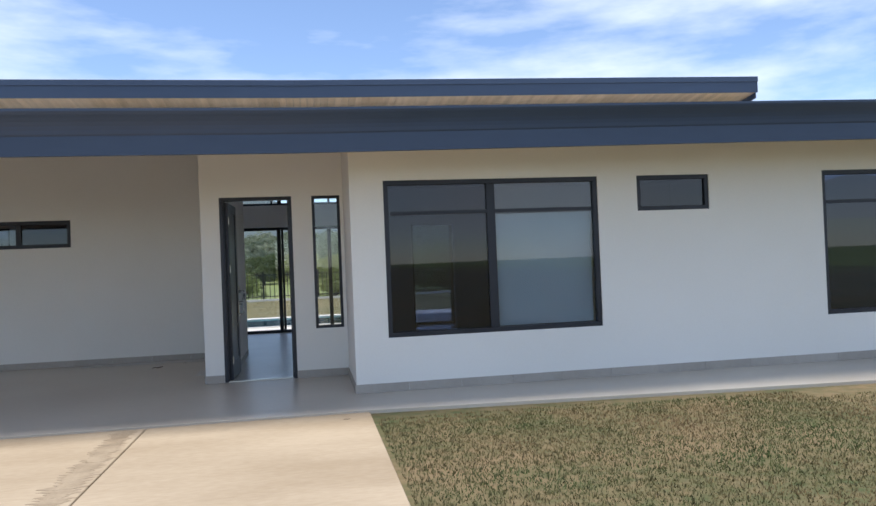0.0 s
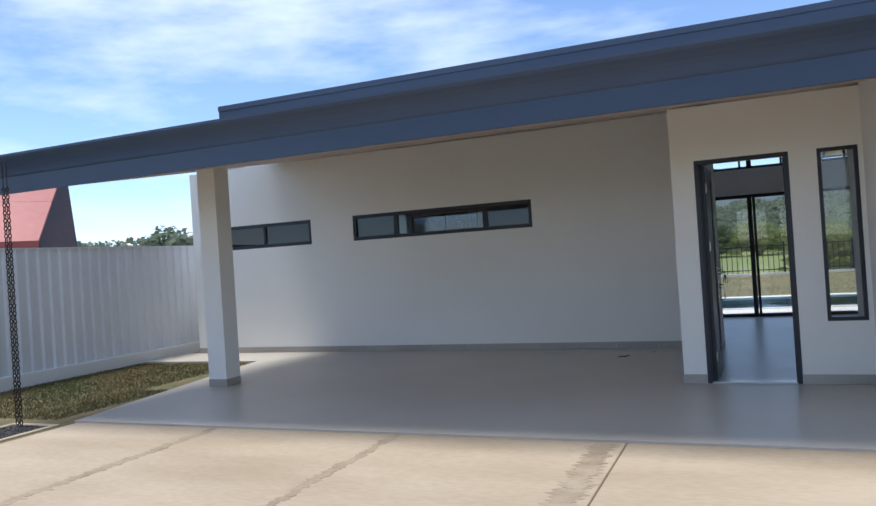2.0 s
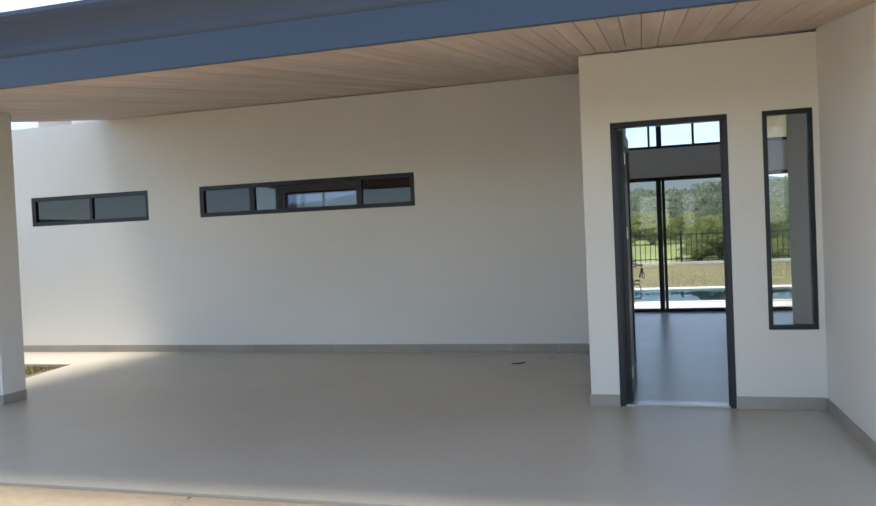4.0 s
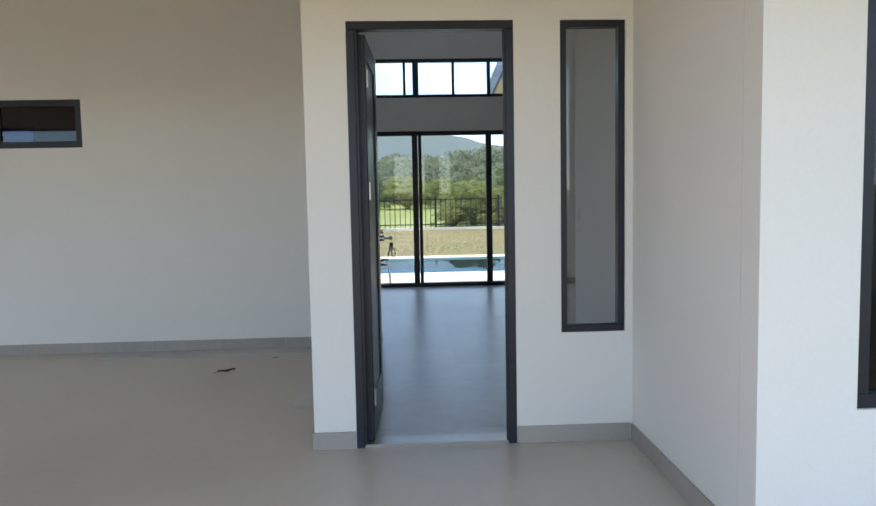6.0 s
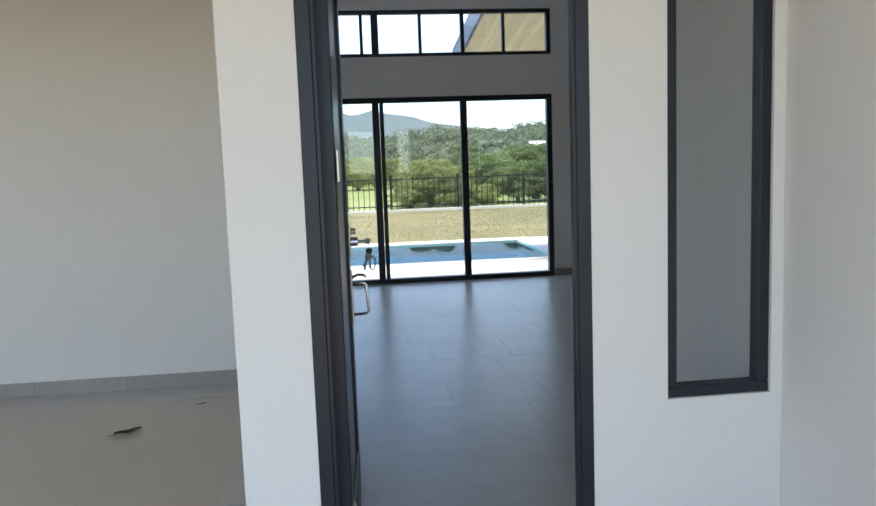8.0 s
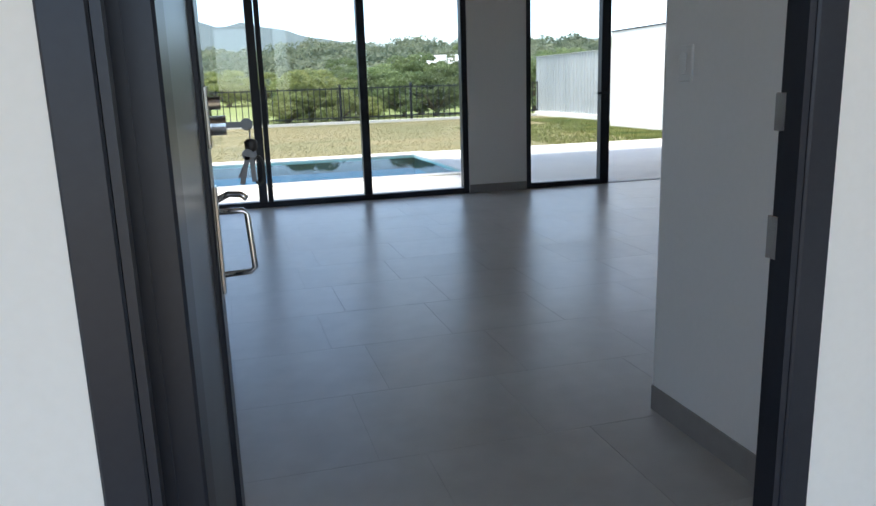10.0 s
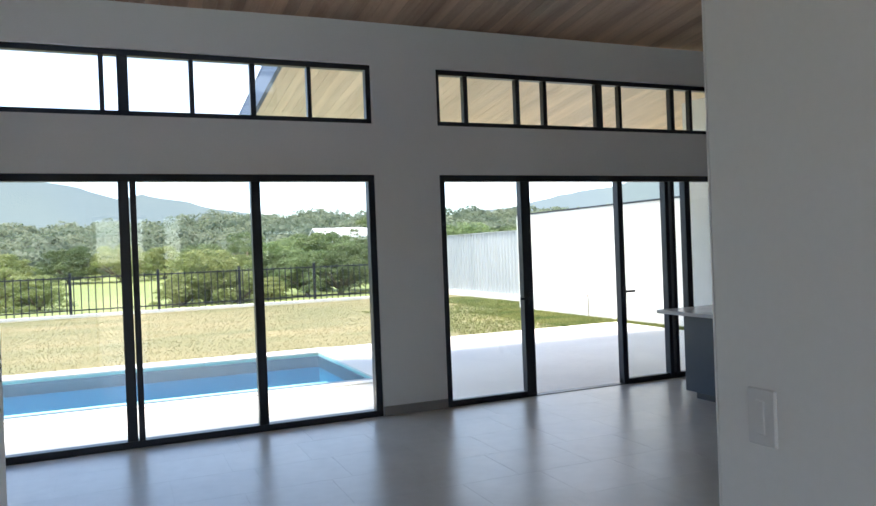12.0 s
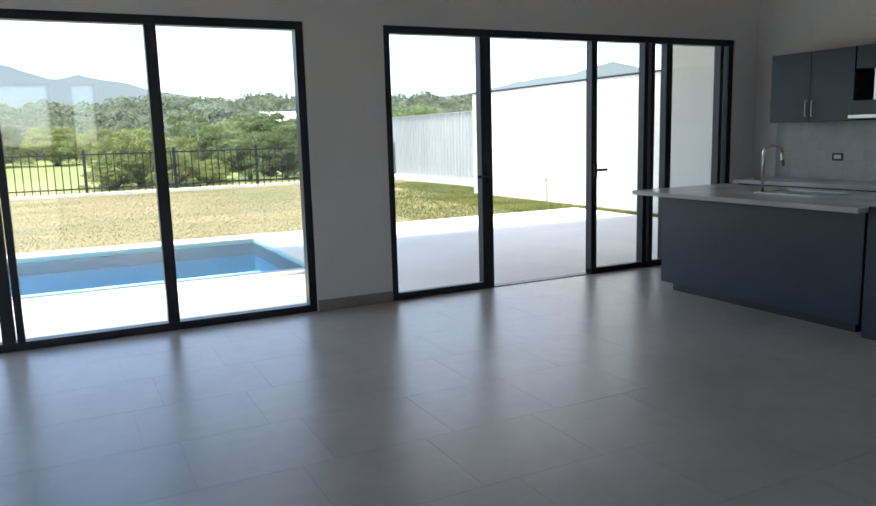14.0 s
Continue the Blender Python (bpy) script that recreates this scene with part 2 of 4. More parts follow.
def water_material():
    m = glass("pool_water", (0.5, 0.9, 0.93), 0.015, 12.0, 0.7)
    n, l = m.node_tree.nodes, m.node_tree.links
    geo, tx, bp = n.new("ShaderNodeNewGeometry"), n.new("ShaderNodeTexNoise"), n.new("ShaderNodeBump")
    mp = n.new("ShaderNodeMapping")
    mp.inputs["Scale"].default_value = (1, 2.5, 1)
    l.new(geo.outputs["Position"], mp.inputs[0])
    l.new(mp.outputs[0], tx.inputs["Vector"])
    tx.inputs["Scale"].default_value, tx.inputs["Detail"].default_value = 3.0, 3
    bp.inputs["Strength"].default_value, bp.inputs["Distance"].default_value = 0.35, 0.03
    l.new(tx.outputs[0], bp.inputs["Height"])
    for k in n:
        if k.bl_idname in ("ShaderNodeBsdfGlossy", "ShaderNodeLayerWeight"):
            l.new(bp.outputs[0], k.inputs["Normal"])
    return m


WATER = water_material()


# ---- mesh helpers ----
def box(bm, x0, x1, y0, y1, z0, z1, slope=0.0):
    """a box; slope: rise of both faces per metre along y"""
    d = slope * (y1 - y0)
    v = [bm.verts.new(p) for p in ((x0, y0, z0), (x1, y0, z0), (x1, y1, z0 + d), (x0, y1, z0 + d), (x0, y0, z1), (x1, y0, z1), (x1, y1, z1 + d), (x0, y1, z1 + d))]
    for f in ((3, 2, 1, 0), (4, 5, 6, 7), (0, 1, 5, 4), (1, 2, 6, 5), (2, 3, 7, 6), (3, 0, 4, 7)):
        bm.faces.new([v[i] for i in f])
    return v


def prism(bm, pts, z0, z1):
    """an upright prism over a polygon given anticlockwise"""
    lo, hi = [bm.verts.new((*p, z0)) for p in pts], [bm.verts.new((*p, z1)) for p in pts]
    bm.faces.new(lo[::-1])
    bm.faces.new(hi)
    for i in range(len(pts)):
        j = (i + 1) % len(pts)
        bm.faces.new((lo[i], lo[j], hi[j], hi[i]))


def tube(bm, points, radius, sides=8, closed=False):
    """a tube along a line of points"""
    rings, n = [], len(points)
    pts = [Vector(p) for p in points]
    for i, p in enumerate(pts):
        a = pts[i - 1] if (i or closed) else p
        b = pts[(i + 1) % n] if (i < n - 1 or closed) else p
        d = (b - a).normalized()
        u = d.orthogonal().normalized() if not rings else (rings[-1][1] - d * rings[-1][1].dot(d)).normalized()
        w = d.cross(u)
        r = radius[i] if isinstance(radius, (list, tuple)) else radius
        rings.append(([bm.verts.new(p + (u * math.cos(2 * math.pi * k / sides) + w * math.sin(2 * math.pi * k / sides)) * r) for k in range(sides)], u))
    for i in range(n if closed else n - 1):
        r0, r1 = rings[i][0], rings[(i + 1) % n][0]
        for k in range(sides):
            bm.faces.new((r0[k], r0[(k + 1) % sides], r1[(k + 1) % sides], r1[k]))
    if not closed:
        bm.faces.new(rings[0][0][::-1])
        bm.faces.new(rings[-1][0])


def disc(bm, c, r, h, sides=20, axis="z"):
    d = {"z": Vector((0, 0, h)), "x": Vector((h, 0, 0)), "y": Vector((0, h, 0))}[axis]
    tube(bm, [Vector(c), Vector(c) + d], r, sides)


def part(name, bm, material, parent=None, label="", bevel=0.0, smooth=False):
    """links a bmesh as one mesh object"""
    if bevel:
        bmesh.ops.bevel(bm, geom=bm.edges[:], offset=bevel, segments=1, affect="EDGES", clamp_overlap=True)
    bmesh.ops.recalc_face_normals(bm, faces=bm.faces[:])
    me = bpy.data.meshes.new(name)
    bm.to_mesh(me)
    bm.free()
    me.materials.append(material)
    if smooth:
        for p in me.polygons:
            p.use_smooth = True
    ob = new(name, me)
    ob.parent = parent
    return tagged(ob, label)


def boxpart(name, material, dims, parent=None, label="", bevel=0.0, slope=0.0):
    bm = bmesh.new()
    box(bm, *dims, slope=slope)
    return part(name, bm, material, parent, label, bevel)


def thing(name, label, category, at=(0, 0, 0), group="", kind=""):
    ob = new(name)
    ob.location = at
    ob.empty_display_size = 0.1
    return tagged(ob, label, category, group, kind)


def setting(ob):
    return tagged(ob, kind="structure")


def wall(name, material, x0, x1, y0, y1, z0, z1, holes=(), slope=0.0):
    """a wall along x, one mesh round its holes (x0, x1, z0, z1)"""
    bm = bmesh.new()
    xs = sorted({x0, x1, *[h[0] for h in holes], *[h[1] for h in holes]})
    for a, b in zip(xs, xs[1:]):
        z = z0
        for h in sorted((h for h in holes if h[0] < b and h[1] > a), key=lambda h: h[2]):
            if h[2] > z:
                box(bm, a, b, y0, y1, z, h[2])
            z = h[3]
        if z < z1:
            box(bm, a, b, y0, y1, z, z1)
    bmesh.ops.remove_doubles(bm, verts=bm.verts[:], dist=1e-4)
    seen = {}
    for f in bm.faces:
        seen.setdefault(frozenset(v.index for v in f.verts), []).append(f)
    bm.verts.index_update()
    seen = {}
    for f in bm.faces:
        seen.setdefault(frozenset(v.index for v in f.verts), []).append(f)
    bmesh.ops.delete(bm, geom=[f for fs in seen.values() if len(fs) > 1 for f in fs], context="FACES")
    return setting(part(name, bm, material))


def shared(name, mesh, at, parent=None, label=""):
    ob = new(name, mesh)
    ob.location = at
    ob.parent = parent
    return tagged(ob, label)


def side_wall(name, material, x0, x1, pts, hole=None):
    """a wall along y with its outline in (y, z); hole: y0, y1, z0, z1 in a plain lower part"""
    bm = bmesh.new()
    parts_ = [pts]
    if hole:
        a, b, c, d = hole
        ya, yb, zb = pts[0][0], pts[1][0], pts[0][1]
        parts_ = [[(ya, zb), (a, zb), (a, d), (ya, d)], [(b, zb), (yb, zb), (yb, d), (b, d)], [(a, zb), (b, zb), (b, c), (a, c)], [(ya, d), (yb, d), *pts[2:]]]
    for ps in parts_:
        lo, hi = [bm.verts.new((x0, *q)) for q in ps], [bm.verts.new((x1, *q)) for q in ps]
        bm.faces.new(lo[::-1])
        bm.faces.new(hi)
        for i in range(len(ps)):
            j = (i + 1) % len(ps)
            bm.faces.new((lo[i], lo[j], hi[j], hi[i]))
    return setting(part(name, bm, material))


def soffit_z(y):
    """underside of the lower roof"""
    return 3.0 + 0.155 * y


def lift_wing(ob):
    """the eaves rise slightly along the wing"""
    for v in ob.data.vertices:
        v.co.z += 0.011 * max(0.0, v.co.x - 1.0)
    return ob


USLOPE = 0.124


def upper_z(y):
    """underside of the upper roof"""
    return 3.86 - USLOPE * (y - 7.2)


# ---- ground ----
def height(x, y):
    z = -0.035
    if y > 25.5:
        t = min((y - 25.5) / 30, 1)
        z -= 0.5 * t * t * (3 - 2 * t)
    if y > 80:
        z += (min(y, 260) - 80) * (0.057 + 0.016 * min(max((x - 0.02 * y) / 40, 0), 1))
    d = max(0, -x - 14)
    z += 0.012 * d if d < 200 else 2.4
    return z + (0.8 * noise.noise(Vector((x * 0.02, y * 0.02, 0))) * min(max(abs(y) - 40, 0) / 60, 1))


def build_ground():
    xs = sorted({-3000, -1500, -700, -350, -200, *range(-150, 151, 10), -6.0, 3.45, 350, 700, 1500, 3000, -15, -12.5, 12.5, 15})
    ys = sorted({-1500, -500, -200, -100, -60, -40, -20, *range(-10, 25, 5), 9.5, 12.45, 25.4, 26, *range(28, 60, 4), *range(60, 301, 15), 500, 1000, 2500})
    bm = bmesh.new()
    grid = [[bm.verts.new((x, y, height(x, y))) for x in xs] for y in ys]
    for j in range(len(ys) - 1):
        for i in range(len(xs) - 1):
            if xs[i] >= -6 and xs[i + 1] <= 3.45 and ys[j] >= 9.5 and ys[j + 1] <= 12.45:
                continue
            f = bm.faces.new((grid[j][i], grid[j][i + 1], grid[j + 1][i + 1], grid[j + 1][i]))
            f.material_index = 1 if ys[j] >= 26 or abs(xs[i]) > 30 else 2 if ys[j] >= 9.5 else 0
    ob = setting(part("ground", bm, LAWN, smooth=True))
    ob.data.materials.append(FIELD)
    ob.data.materials.append(DRYLAWN)


build_ground()

# pool basin, water and deck
bm = bmesh.new()
box(bm, -6.1, -6.0, 9.4, 12.55, -1.5, -0.075)
box(bm, 3.45, 3.55, 9.4, 12.55, -1.5, -0.075)
box(bm, -6.0, 3.45, 9.4, 9.5, -1.5, -0.075)
box(bm, -6.0, 3.45, 12.45, 12.55, -1.5, -0.075)
box(bm, -6.0, 3.45, 9.5, 12.45, -1.6, -1.45)
setting(part("pool_basin", bm, POOLTILE))
setting(boxpart("pool_shelf", SHELF, (-5.99, 3.05, 9.51, 10.45, -1.44, -0.16)))
bm = bmesh.new()
bm.faces.new([bm.verts.new(p) for p in ((-6, 9.5, -0.036), (3.45, 9.5, -0.036), (3.45, 12.45, -0.036), (-6, 12.45, -0.036))])
setting(part("water", bm, WATER)).visible_shadow = False
deck = setting(boxpart("pavement_deck", DECK, (-6.6, 9.85, 7.352, 9.18, -0.2, -0.024)))
setting(boxpart("pavement_terrace", DECK, (3.77, 9.85, 9.184, 13.0, -0.2, -0.026)))
# dark strip along the near edge of the pool
setting(boxpart("pool_edge_trim", POOLLINE, (-6.0, 3.447, 9.362, 9.50, -0.12, -0.012)))
# far and side strips are the coping's shadow made as dark bands
setting(boxpart("pool_waterline_far", POOLLINE, (-5.998, 3.447, 12.43, 12.449, -0.25, -0.072)))
setting(boxpart("pool_waterline_side", POOLLINE, (3.43, 3.449, 9.51, 12.428, -0.25, -0.072)))
for dims in ((-6.3, 3.45, 9.18, 9.358), (-6.3, 3.45, 12.45, 12.95), (3.45, 3.768, 9.18, 12.95)):
    n = max(1, round(max(dims[1] - dims[0], dims[3] - dims[2]) / 0.6))
    along_x = dims[1] - dims[0] > 1
    for i in range(n):
        a = [*dims]
        k = 0 if along_x else 2
        s = (dims[k + 1] - dims[k]) / n
        a[k], a[k + 1] = dims[k] + i * s + 0.002, dims[k] + (i + 1) * s - 0.002
        boxpart("coping_stone", DECK, (*a, -0.07, -0.008), deck)

# porch and driveway
bm = bmesh.new()
prism(bm, [(1.62, -2.52), (12, -3.3), (12, -1.4), (1.62, 0.02), (1.62, 2.95), (-9.8, 2.95), (-9.8, 1.85), (-7.28, 1.85), (-6.47, -2.52)], -0.2, 0.0)
setting(part("porch_floor", bm, PORCH))
drive = setting(boxpart("driveway_bed", JOINT, (-6.4, 1.66, -22, -2.524, -0.25, -0.026)))
edges = (-6.4, -4.50, -2.47, -0.46, 1.66)
for a, b in zip(edges, edges[1:]):
    y = -2.54
    while y > -21:
        bm = bmesh.new()
        box(bm, a + 0.006, b - 0.006 if b < 1 else b, y - 3.99, y, -0.2, -0.012)
        part("slab", bm, CONCRETE, drive, bevel=0.006)
        y -= 4.0
bm = bmesh.new()
rng = random.Random(4)
for cx, w in ((-4.48, 0.16), (-2.47, 0.13), (-0.62, 0.30)):
    y = -2.6
    while y > -9:
        d = rng.uniform(0.03, 0.09)
        hw = w * rng.uniform(0.35, 0.62)
        x = cx + rng.uniform(-0.02, 0.02)
        pts = [(x + hw * rng.uniform(0.7, 1) * math.cos(k * 1.05), y - d * 0.6 + d * 0.62 * math.sin(k * 1.05)) for k in range(6)]
        prism(bm, pts, -0.02, -0.0105 + rng.uniform(0, 0.0015))
        y -= d
tagged(part("joint_crumbs", bm, JOINT, label="rough sandy mortar crumbs along the driveway joints"), category="mortar", kind="stuff")

# ---- walls ----
wall("wall_front", PLASTER, -0.24, 1.62, 0, 0.075, 0, 2.985, [(0, 0.925, 0, 2.4), (1.187, 1.557, 0.64, 2.4)])
wall("wall_wing", PLASTER, 1.6, 16, -1.52, -1.37, 0, 2.92, [(1.985, 4.575, 0.61, 2.41), (5.08, 6.03, 1.98, 2.41), (7.6, 10.2, 0.59, 2.43)])
side_wall("wall_nook", PLASTER, 1.6, 1.77, [(-1.367, 0), (-0.003, 0), (-0.003, 3.012), (-1.367, 2.80)])
setting(boxpart("wall_inner_nook", INNER, (1.627, 1.77, 0.0, 1.5, 0, 3.0)))
wall("wall_carport", PLASTER, -9.4, -0.09, 2.91, 3.06, 0, 3.44, [(-8.82, -6.73, 1.93, 2.37), (-5.875, -2.65, 1.93, 2.37)])
setting(boxpart("wall_side", PLASTER, (-0.24, 0.055, 0.078, 2.907, 0, 3.02)))
setting(boxpart("wall_hall", INNER, (0.058, 0.064, 0.20, 3.06, 0.1, 3.0)))
setting(boxpart("wall_hall_end", INNER, (-0.086, 0.064, 3.062, 3.07, 0, 3.4)))
setting(boxpart("wall_nook_inner", INNER, (1.621, 1.625, 0.078, 1.5, 0.1, 3.0)))
setting(boxpart("wall_nook_end", INNER, (1.621, 1.773, 1.503, 1.508, 0.1, 3.0)))
wall("wall_bedroom", INNER, 1.775, 7.95, 1.352, 1.502, 0, 3.2, [(2.72, 3.36, 0, 2.03)])
wall("wall_bedroom_side", INNER, 7.0, 7.12, -1.36, 1.35, 0, 2.8)
SD_A, SD_B = (-1.85, 2.78, 0.0, 2.38), (3.47, 7.6, 0.0, 2.38)
CL_A, CL_B = (-1.85, 2.78, 2.88, 3.46), (3.47, 7.6, 2.88, 3.46)
wall("wall_back", INNER, -9.4, 8.1, 7.2, 7.34, 0, 3.875, [SD_A, CL_A, SD_B, CL_B, (-6.75, -5.1, 0.9, 2.53)])
# the hole is an added, unseen opening that brightens the room
wall("wall_upper", INNER, -8.6, 9.0, 3.6, 3.75, 3.53, 4.30, [(-2.4, 2.6, 3.72, 4.22)])
# its unseen opening is added to let daylight into the kitchen
side_wall("wall_kitchen", INNER, 7.95, 8.1, [(1.503, 0), (7.198, 0), (7.198, 3.875), (3.76, 4.30), (3.59, 4.32), (3.59, 3.54), (1.503, 3.2)], (2.4, 3.8, 0.9, 2.2))
side_wall("wall_living_side", INNER, -2.75, -2.6, [(3.07, 0), (7.198, 0), (7.198, 3.875), (3.76, 4.30), (3.59, 4.32), (3.59, 3.54), (3.07, 3.45)])
side_wall("wall_room_side", INNER, -9.4, -9.25, [(3.07, 0), (7.198, 0), (7.198, 3.875), (3.76, 4.30), (3.59, 4.32), (3.59, 3.54), (3.07, 3.4)])
setting(boxpart("wall_terrace", PLASTER, (7.66, 7.86, 7.345, 8.35, -0.02, 3.5)))
setting(boxpart("room_ceiling", INNER, (-9.2, -2.76, 3.07, 7.19, 2.85, 2.9)))
setting(boxpart("bedroom_ceiling", INNER, (1.78, 6.99, -1.36, 1.34, 2.6, 2.64)))
setting(boxpart("room_floor", GROUT, (-9.25, -2.76, 3.07, 7.198, -0.1, 0.0)))
setting(boxpart("bedroom_floor", PORCH, (1.78, 6.99, -1.36, 1.35, 0.001, 0.006)))
bm = bmesh.new()
prism(bm, [(0.05, 0.151), (1.622, 0.151), (1.622, 1.503), (7.95, 1.503), (7.95, 7.199), (-2.6, 7.199), (-2.6, 3.07), (0.05, 3.07)], -0.1, 0.0045)
floor = setting(part("floor", bm, GROUT))

# pillar with its tiled foot
pillar = setting(boxpart("pillar", PLASTER, (-6.34, -6.05, -0.45, -0.16, 0.1, 2.97)))
boxpart("foot", BASE_OUT, (-6.345, -6.045, -0.455, -0.155, 0.0, 0.1), pillar, bevel=0.003)


# ---- roofs ----
def boards(name, x0, x1, y0, y1, z, slope, w=0.12, material=None):
    bm = bmesh.new()
    x = x0
    rng = random.Random(int(x0 * 10 + y0 * 7))
    while x < x1 - 0.01:
        lift = rng.uniform(0, 0.002)
        box(bm, x + 0.002, min(x + w, x1) - 0.002, y0, y1, z + lift, z + 0.02, slope)
        x += w
    return lift_wing(setting(part(name, bm, material or WOOD)))


def roof_sheet(name, x0, x1, y0, y1, z, slope, material=None):
    bm = bmesh.new()
    box(bm, x0, x1, y0, y1, z, z + 0.03, slope)
    x = x0 + 0.1
    while x < x1:
        box(bm, x, x + 0.06, y0 + 0.035, y1, z + 0.03 + 0.035 * slope, z + 0.05 + 0.035 * slope, slope)
        x += 0.28
    bmesh.ops.bisect_plane(bm, geom=bm.verts[:] + bm.edges[:] + bm.faces[:], dist=1e-4, plane_co=(1, 0, 0), plane_no=(1, 0, 0))
    return lift_wing(setting(part(name, bm, material or NAVY)))


boards("ceiling_porch", -7.4, 16, -2.58, 3.6, soffit_z(-2.58), 0.155, material=SOFFIT)
# its unseen pale top throws light on to the front eave boards
roof_sheet("roof_lower", -7.6, 16, -2.6, 3.6, soffit_z(-2.6) + 0.35, 0.155, BOUNCEROOF)
bm = bmesh.new()
box(bm, -7.42, 1, -2.62, -2.583, 2.575, 2.83)
box(bm, 1, 16, -2.62, -2.583, 2.575, 2.83)
bmesh.ops.remove_doubles(bm, verts=bm.verts[:], dist=1e-4)
lift_wing(setting(part("fascia_front", bm, NAVY)))
setting(boxpart("fascia_side", NAVY, (-7.42, -7.402, -2.58, 3.3, 2.60, 2.96), slope=0.155))
bm = bmesh.new()
prof = [(-2.60, 2.832), (-2.623, 2.76), (-2.635, 2.775), (-2.645, 2.81), (-2.66, 2.845), (-2.685, 2.88), (-2.72, 2.915), (-2.75, 2.94), (-2.77, 2.965), (-2.77, 2.99), (-2.60, 2.99)]
ends = []
for x, cut in ((-7.42, 1), (1, 0), (16, 0)):
    ends.append([bm.verts.new((x - max(0.0, z - 2.832) * 3.8 * cut, y, z)) for y, z in prof])
for i in range(len(prof)):
    j = (i + 1) % len(prof)
    for e0, e1 in zip(ends, ends[1:]):
        bm.faces.new((e0[i], e0[j], e1[j], e1[i]))
bm.faces.new(ends[0])
bm.faces.new(ends[-1][::-1])
lift_wing(setting(part("gutter_front", bm, NAVY)))

UX0, UX1, UF = -8.65, 9.75, 3.0
# outdoor boards take the lit wood colour, indoor ones the shaded one
boards("ceiling_front_eave", UX0 + 0.02, UX1 - 0.02, UF + 0.003, 3.6, upper_z(UF + 0.003), -USLOPE, material=LITWOOD)
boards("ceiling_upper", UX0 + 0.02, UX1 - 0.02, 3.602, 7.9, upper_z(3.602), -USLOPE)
boards("ceiling_terrace", 2.15, UX1 - 0.02, 7.9, 11.4, upper_z(7.9), -USLOPE, material=LITWOOD)
roof_sheet("roof_upper", UX0, UX1, UF, 7.9, upper_z(UF) + 0.24, -USLOPE)
roof_sheet("roof_terrace", 2.10, UX1, 7.9, 11.45, upper_z(7.9) + 0.24, -USLOPE)
for a, b in ((UX0, 1.0), (1.0, UX1)):
    lift_wing(setting(boxpart("fascia_upper", NAVY, (a, b, UF - 0.03, UF, upper_z(UF) - 0.01, upper_z(UF) + 0.19))))
    lift_wing(setting(boxpart("fascia_trim", NAVY, (a, b, UF - 0.055, UF, upper_z(UF) + 0.192, upper_z(UF) + 0.29), bevel=0.004)))
for x in (UX0, UX1 - 0.02):
    setting(boxpart("fascia_end", NAVY, (x, x + 0.02, UF + 0.03, 7.9, upper_z(UF + 0.03) - 0.01, upper_z(UF + 0.03) + 0.24), slope=-USLOPE))
setting(boxpart("fascia_terrace", NAVY, (2.10, 2.15, 7.9, 11.45, upper_z(7.9) - 0.06, upper_z(7.9) + 0.24), slope=-USLOPE))
setting(boxpart("fascia_back", NAVY, (UX0, 2.10, 7.87, 7.9, upper_z(7.9) - 0.02, upper_z(7.9) + 0.24)))
setting(boxpart("fascia_terrace_front", NAVY, (2.15, UX1, 11.42, 11.45, upper_z(11.42) - 0.02, upper_z(11.42) + 0.29)))


# ---- windows ----
def window(name, hole, y, bars, fw=0.05, fd=0.07, pane=GLASS, rails=(), skip=(), label="", bottom=True):
    """a framed window in a hole (x0, x1, z0, z1); bars: (x, width) of upright members; rails: (pane number, z)"""
    x0, x1, z0, z1 = hole
    w = thing(name, label or "dark aluminium window frame with clear glass panes", "window", ((x0 + x1) / 2, y, z0), kind="structure")
    w.location = (0, 0, 0)
    zb = z0 + (fw if bottom else 0.012)
    boxpart("frame_head", BLACK, (x0, x1, y, y + fd, z1 - fw, z1), w, bevel=0.003)
    boxpart("window_sill", BLACK, (x0, x1, y, y + fd, z0, zb), w, bevel=0.003)
    boxpart("frame_side", BLACK, (x0, x0 + fw, y, y + fd, zb, z1 - fw), w, bevel=0.003)
    boxpart("frame_side", BLACK, (x1 - fw, x1, y, y + fd, zb, z1 - fw), w, bevel=0.003)
    for x, bw in bars:
        boxpart("mullion", BLACK, (x - bw / 2, x + bw / 2, y + 0.004, y + fd - 0.004, zb, z1 - fw), w, bevel=0.003)
    xs = [x0 + fw, *[b[0] for b in bars], x1 - fw]
    for i, (a, b) in enumerate(zip(xs, xs[1:])):
        for r, z in rails:
            if r == i:
                boxpart("rail", BLACK, (a + 0.02, b - 0.02, y + 0.01, y + fd - 0.012, z - 0.02, z + 0.02), w)
        if i in skip:
            continue
        bm = bmesh.new()
        box(bm, a, b, y + fd / 2 - 0.003, y + fd / 2 + 0.003, zb, z1 - fw)
        part("pane", bm, pane[i] if isinstance(pane, (list, tuple)) else pane, w).visible_shadow = False
    return w


window("window_sliding_left", SD_A, 7.22, [(-0.7, 0.09), (0.498, 0.085), (0.575, 0.05), (1.625, 0.085)], 0.065, 0.1)
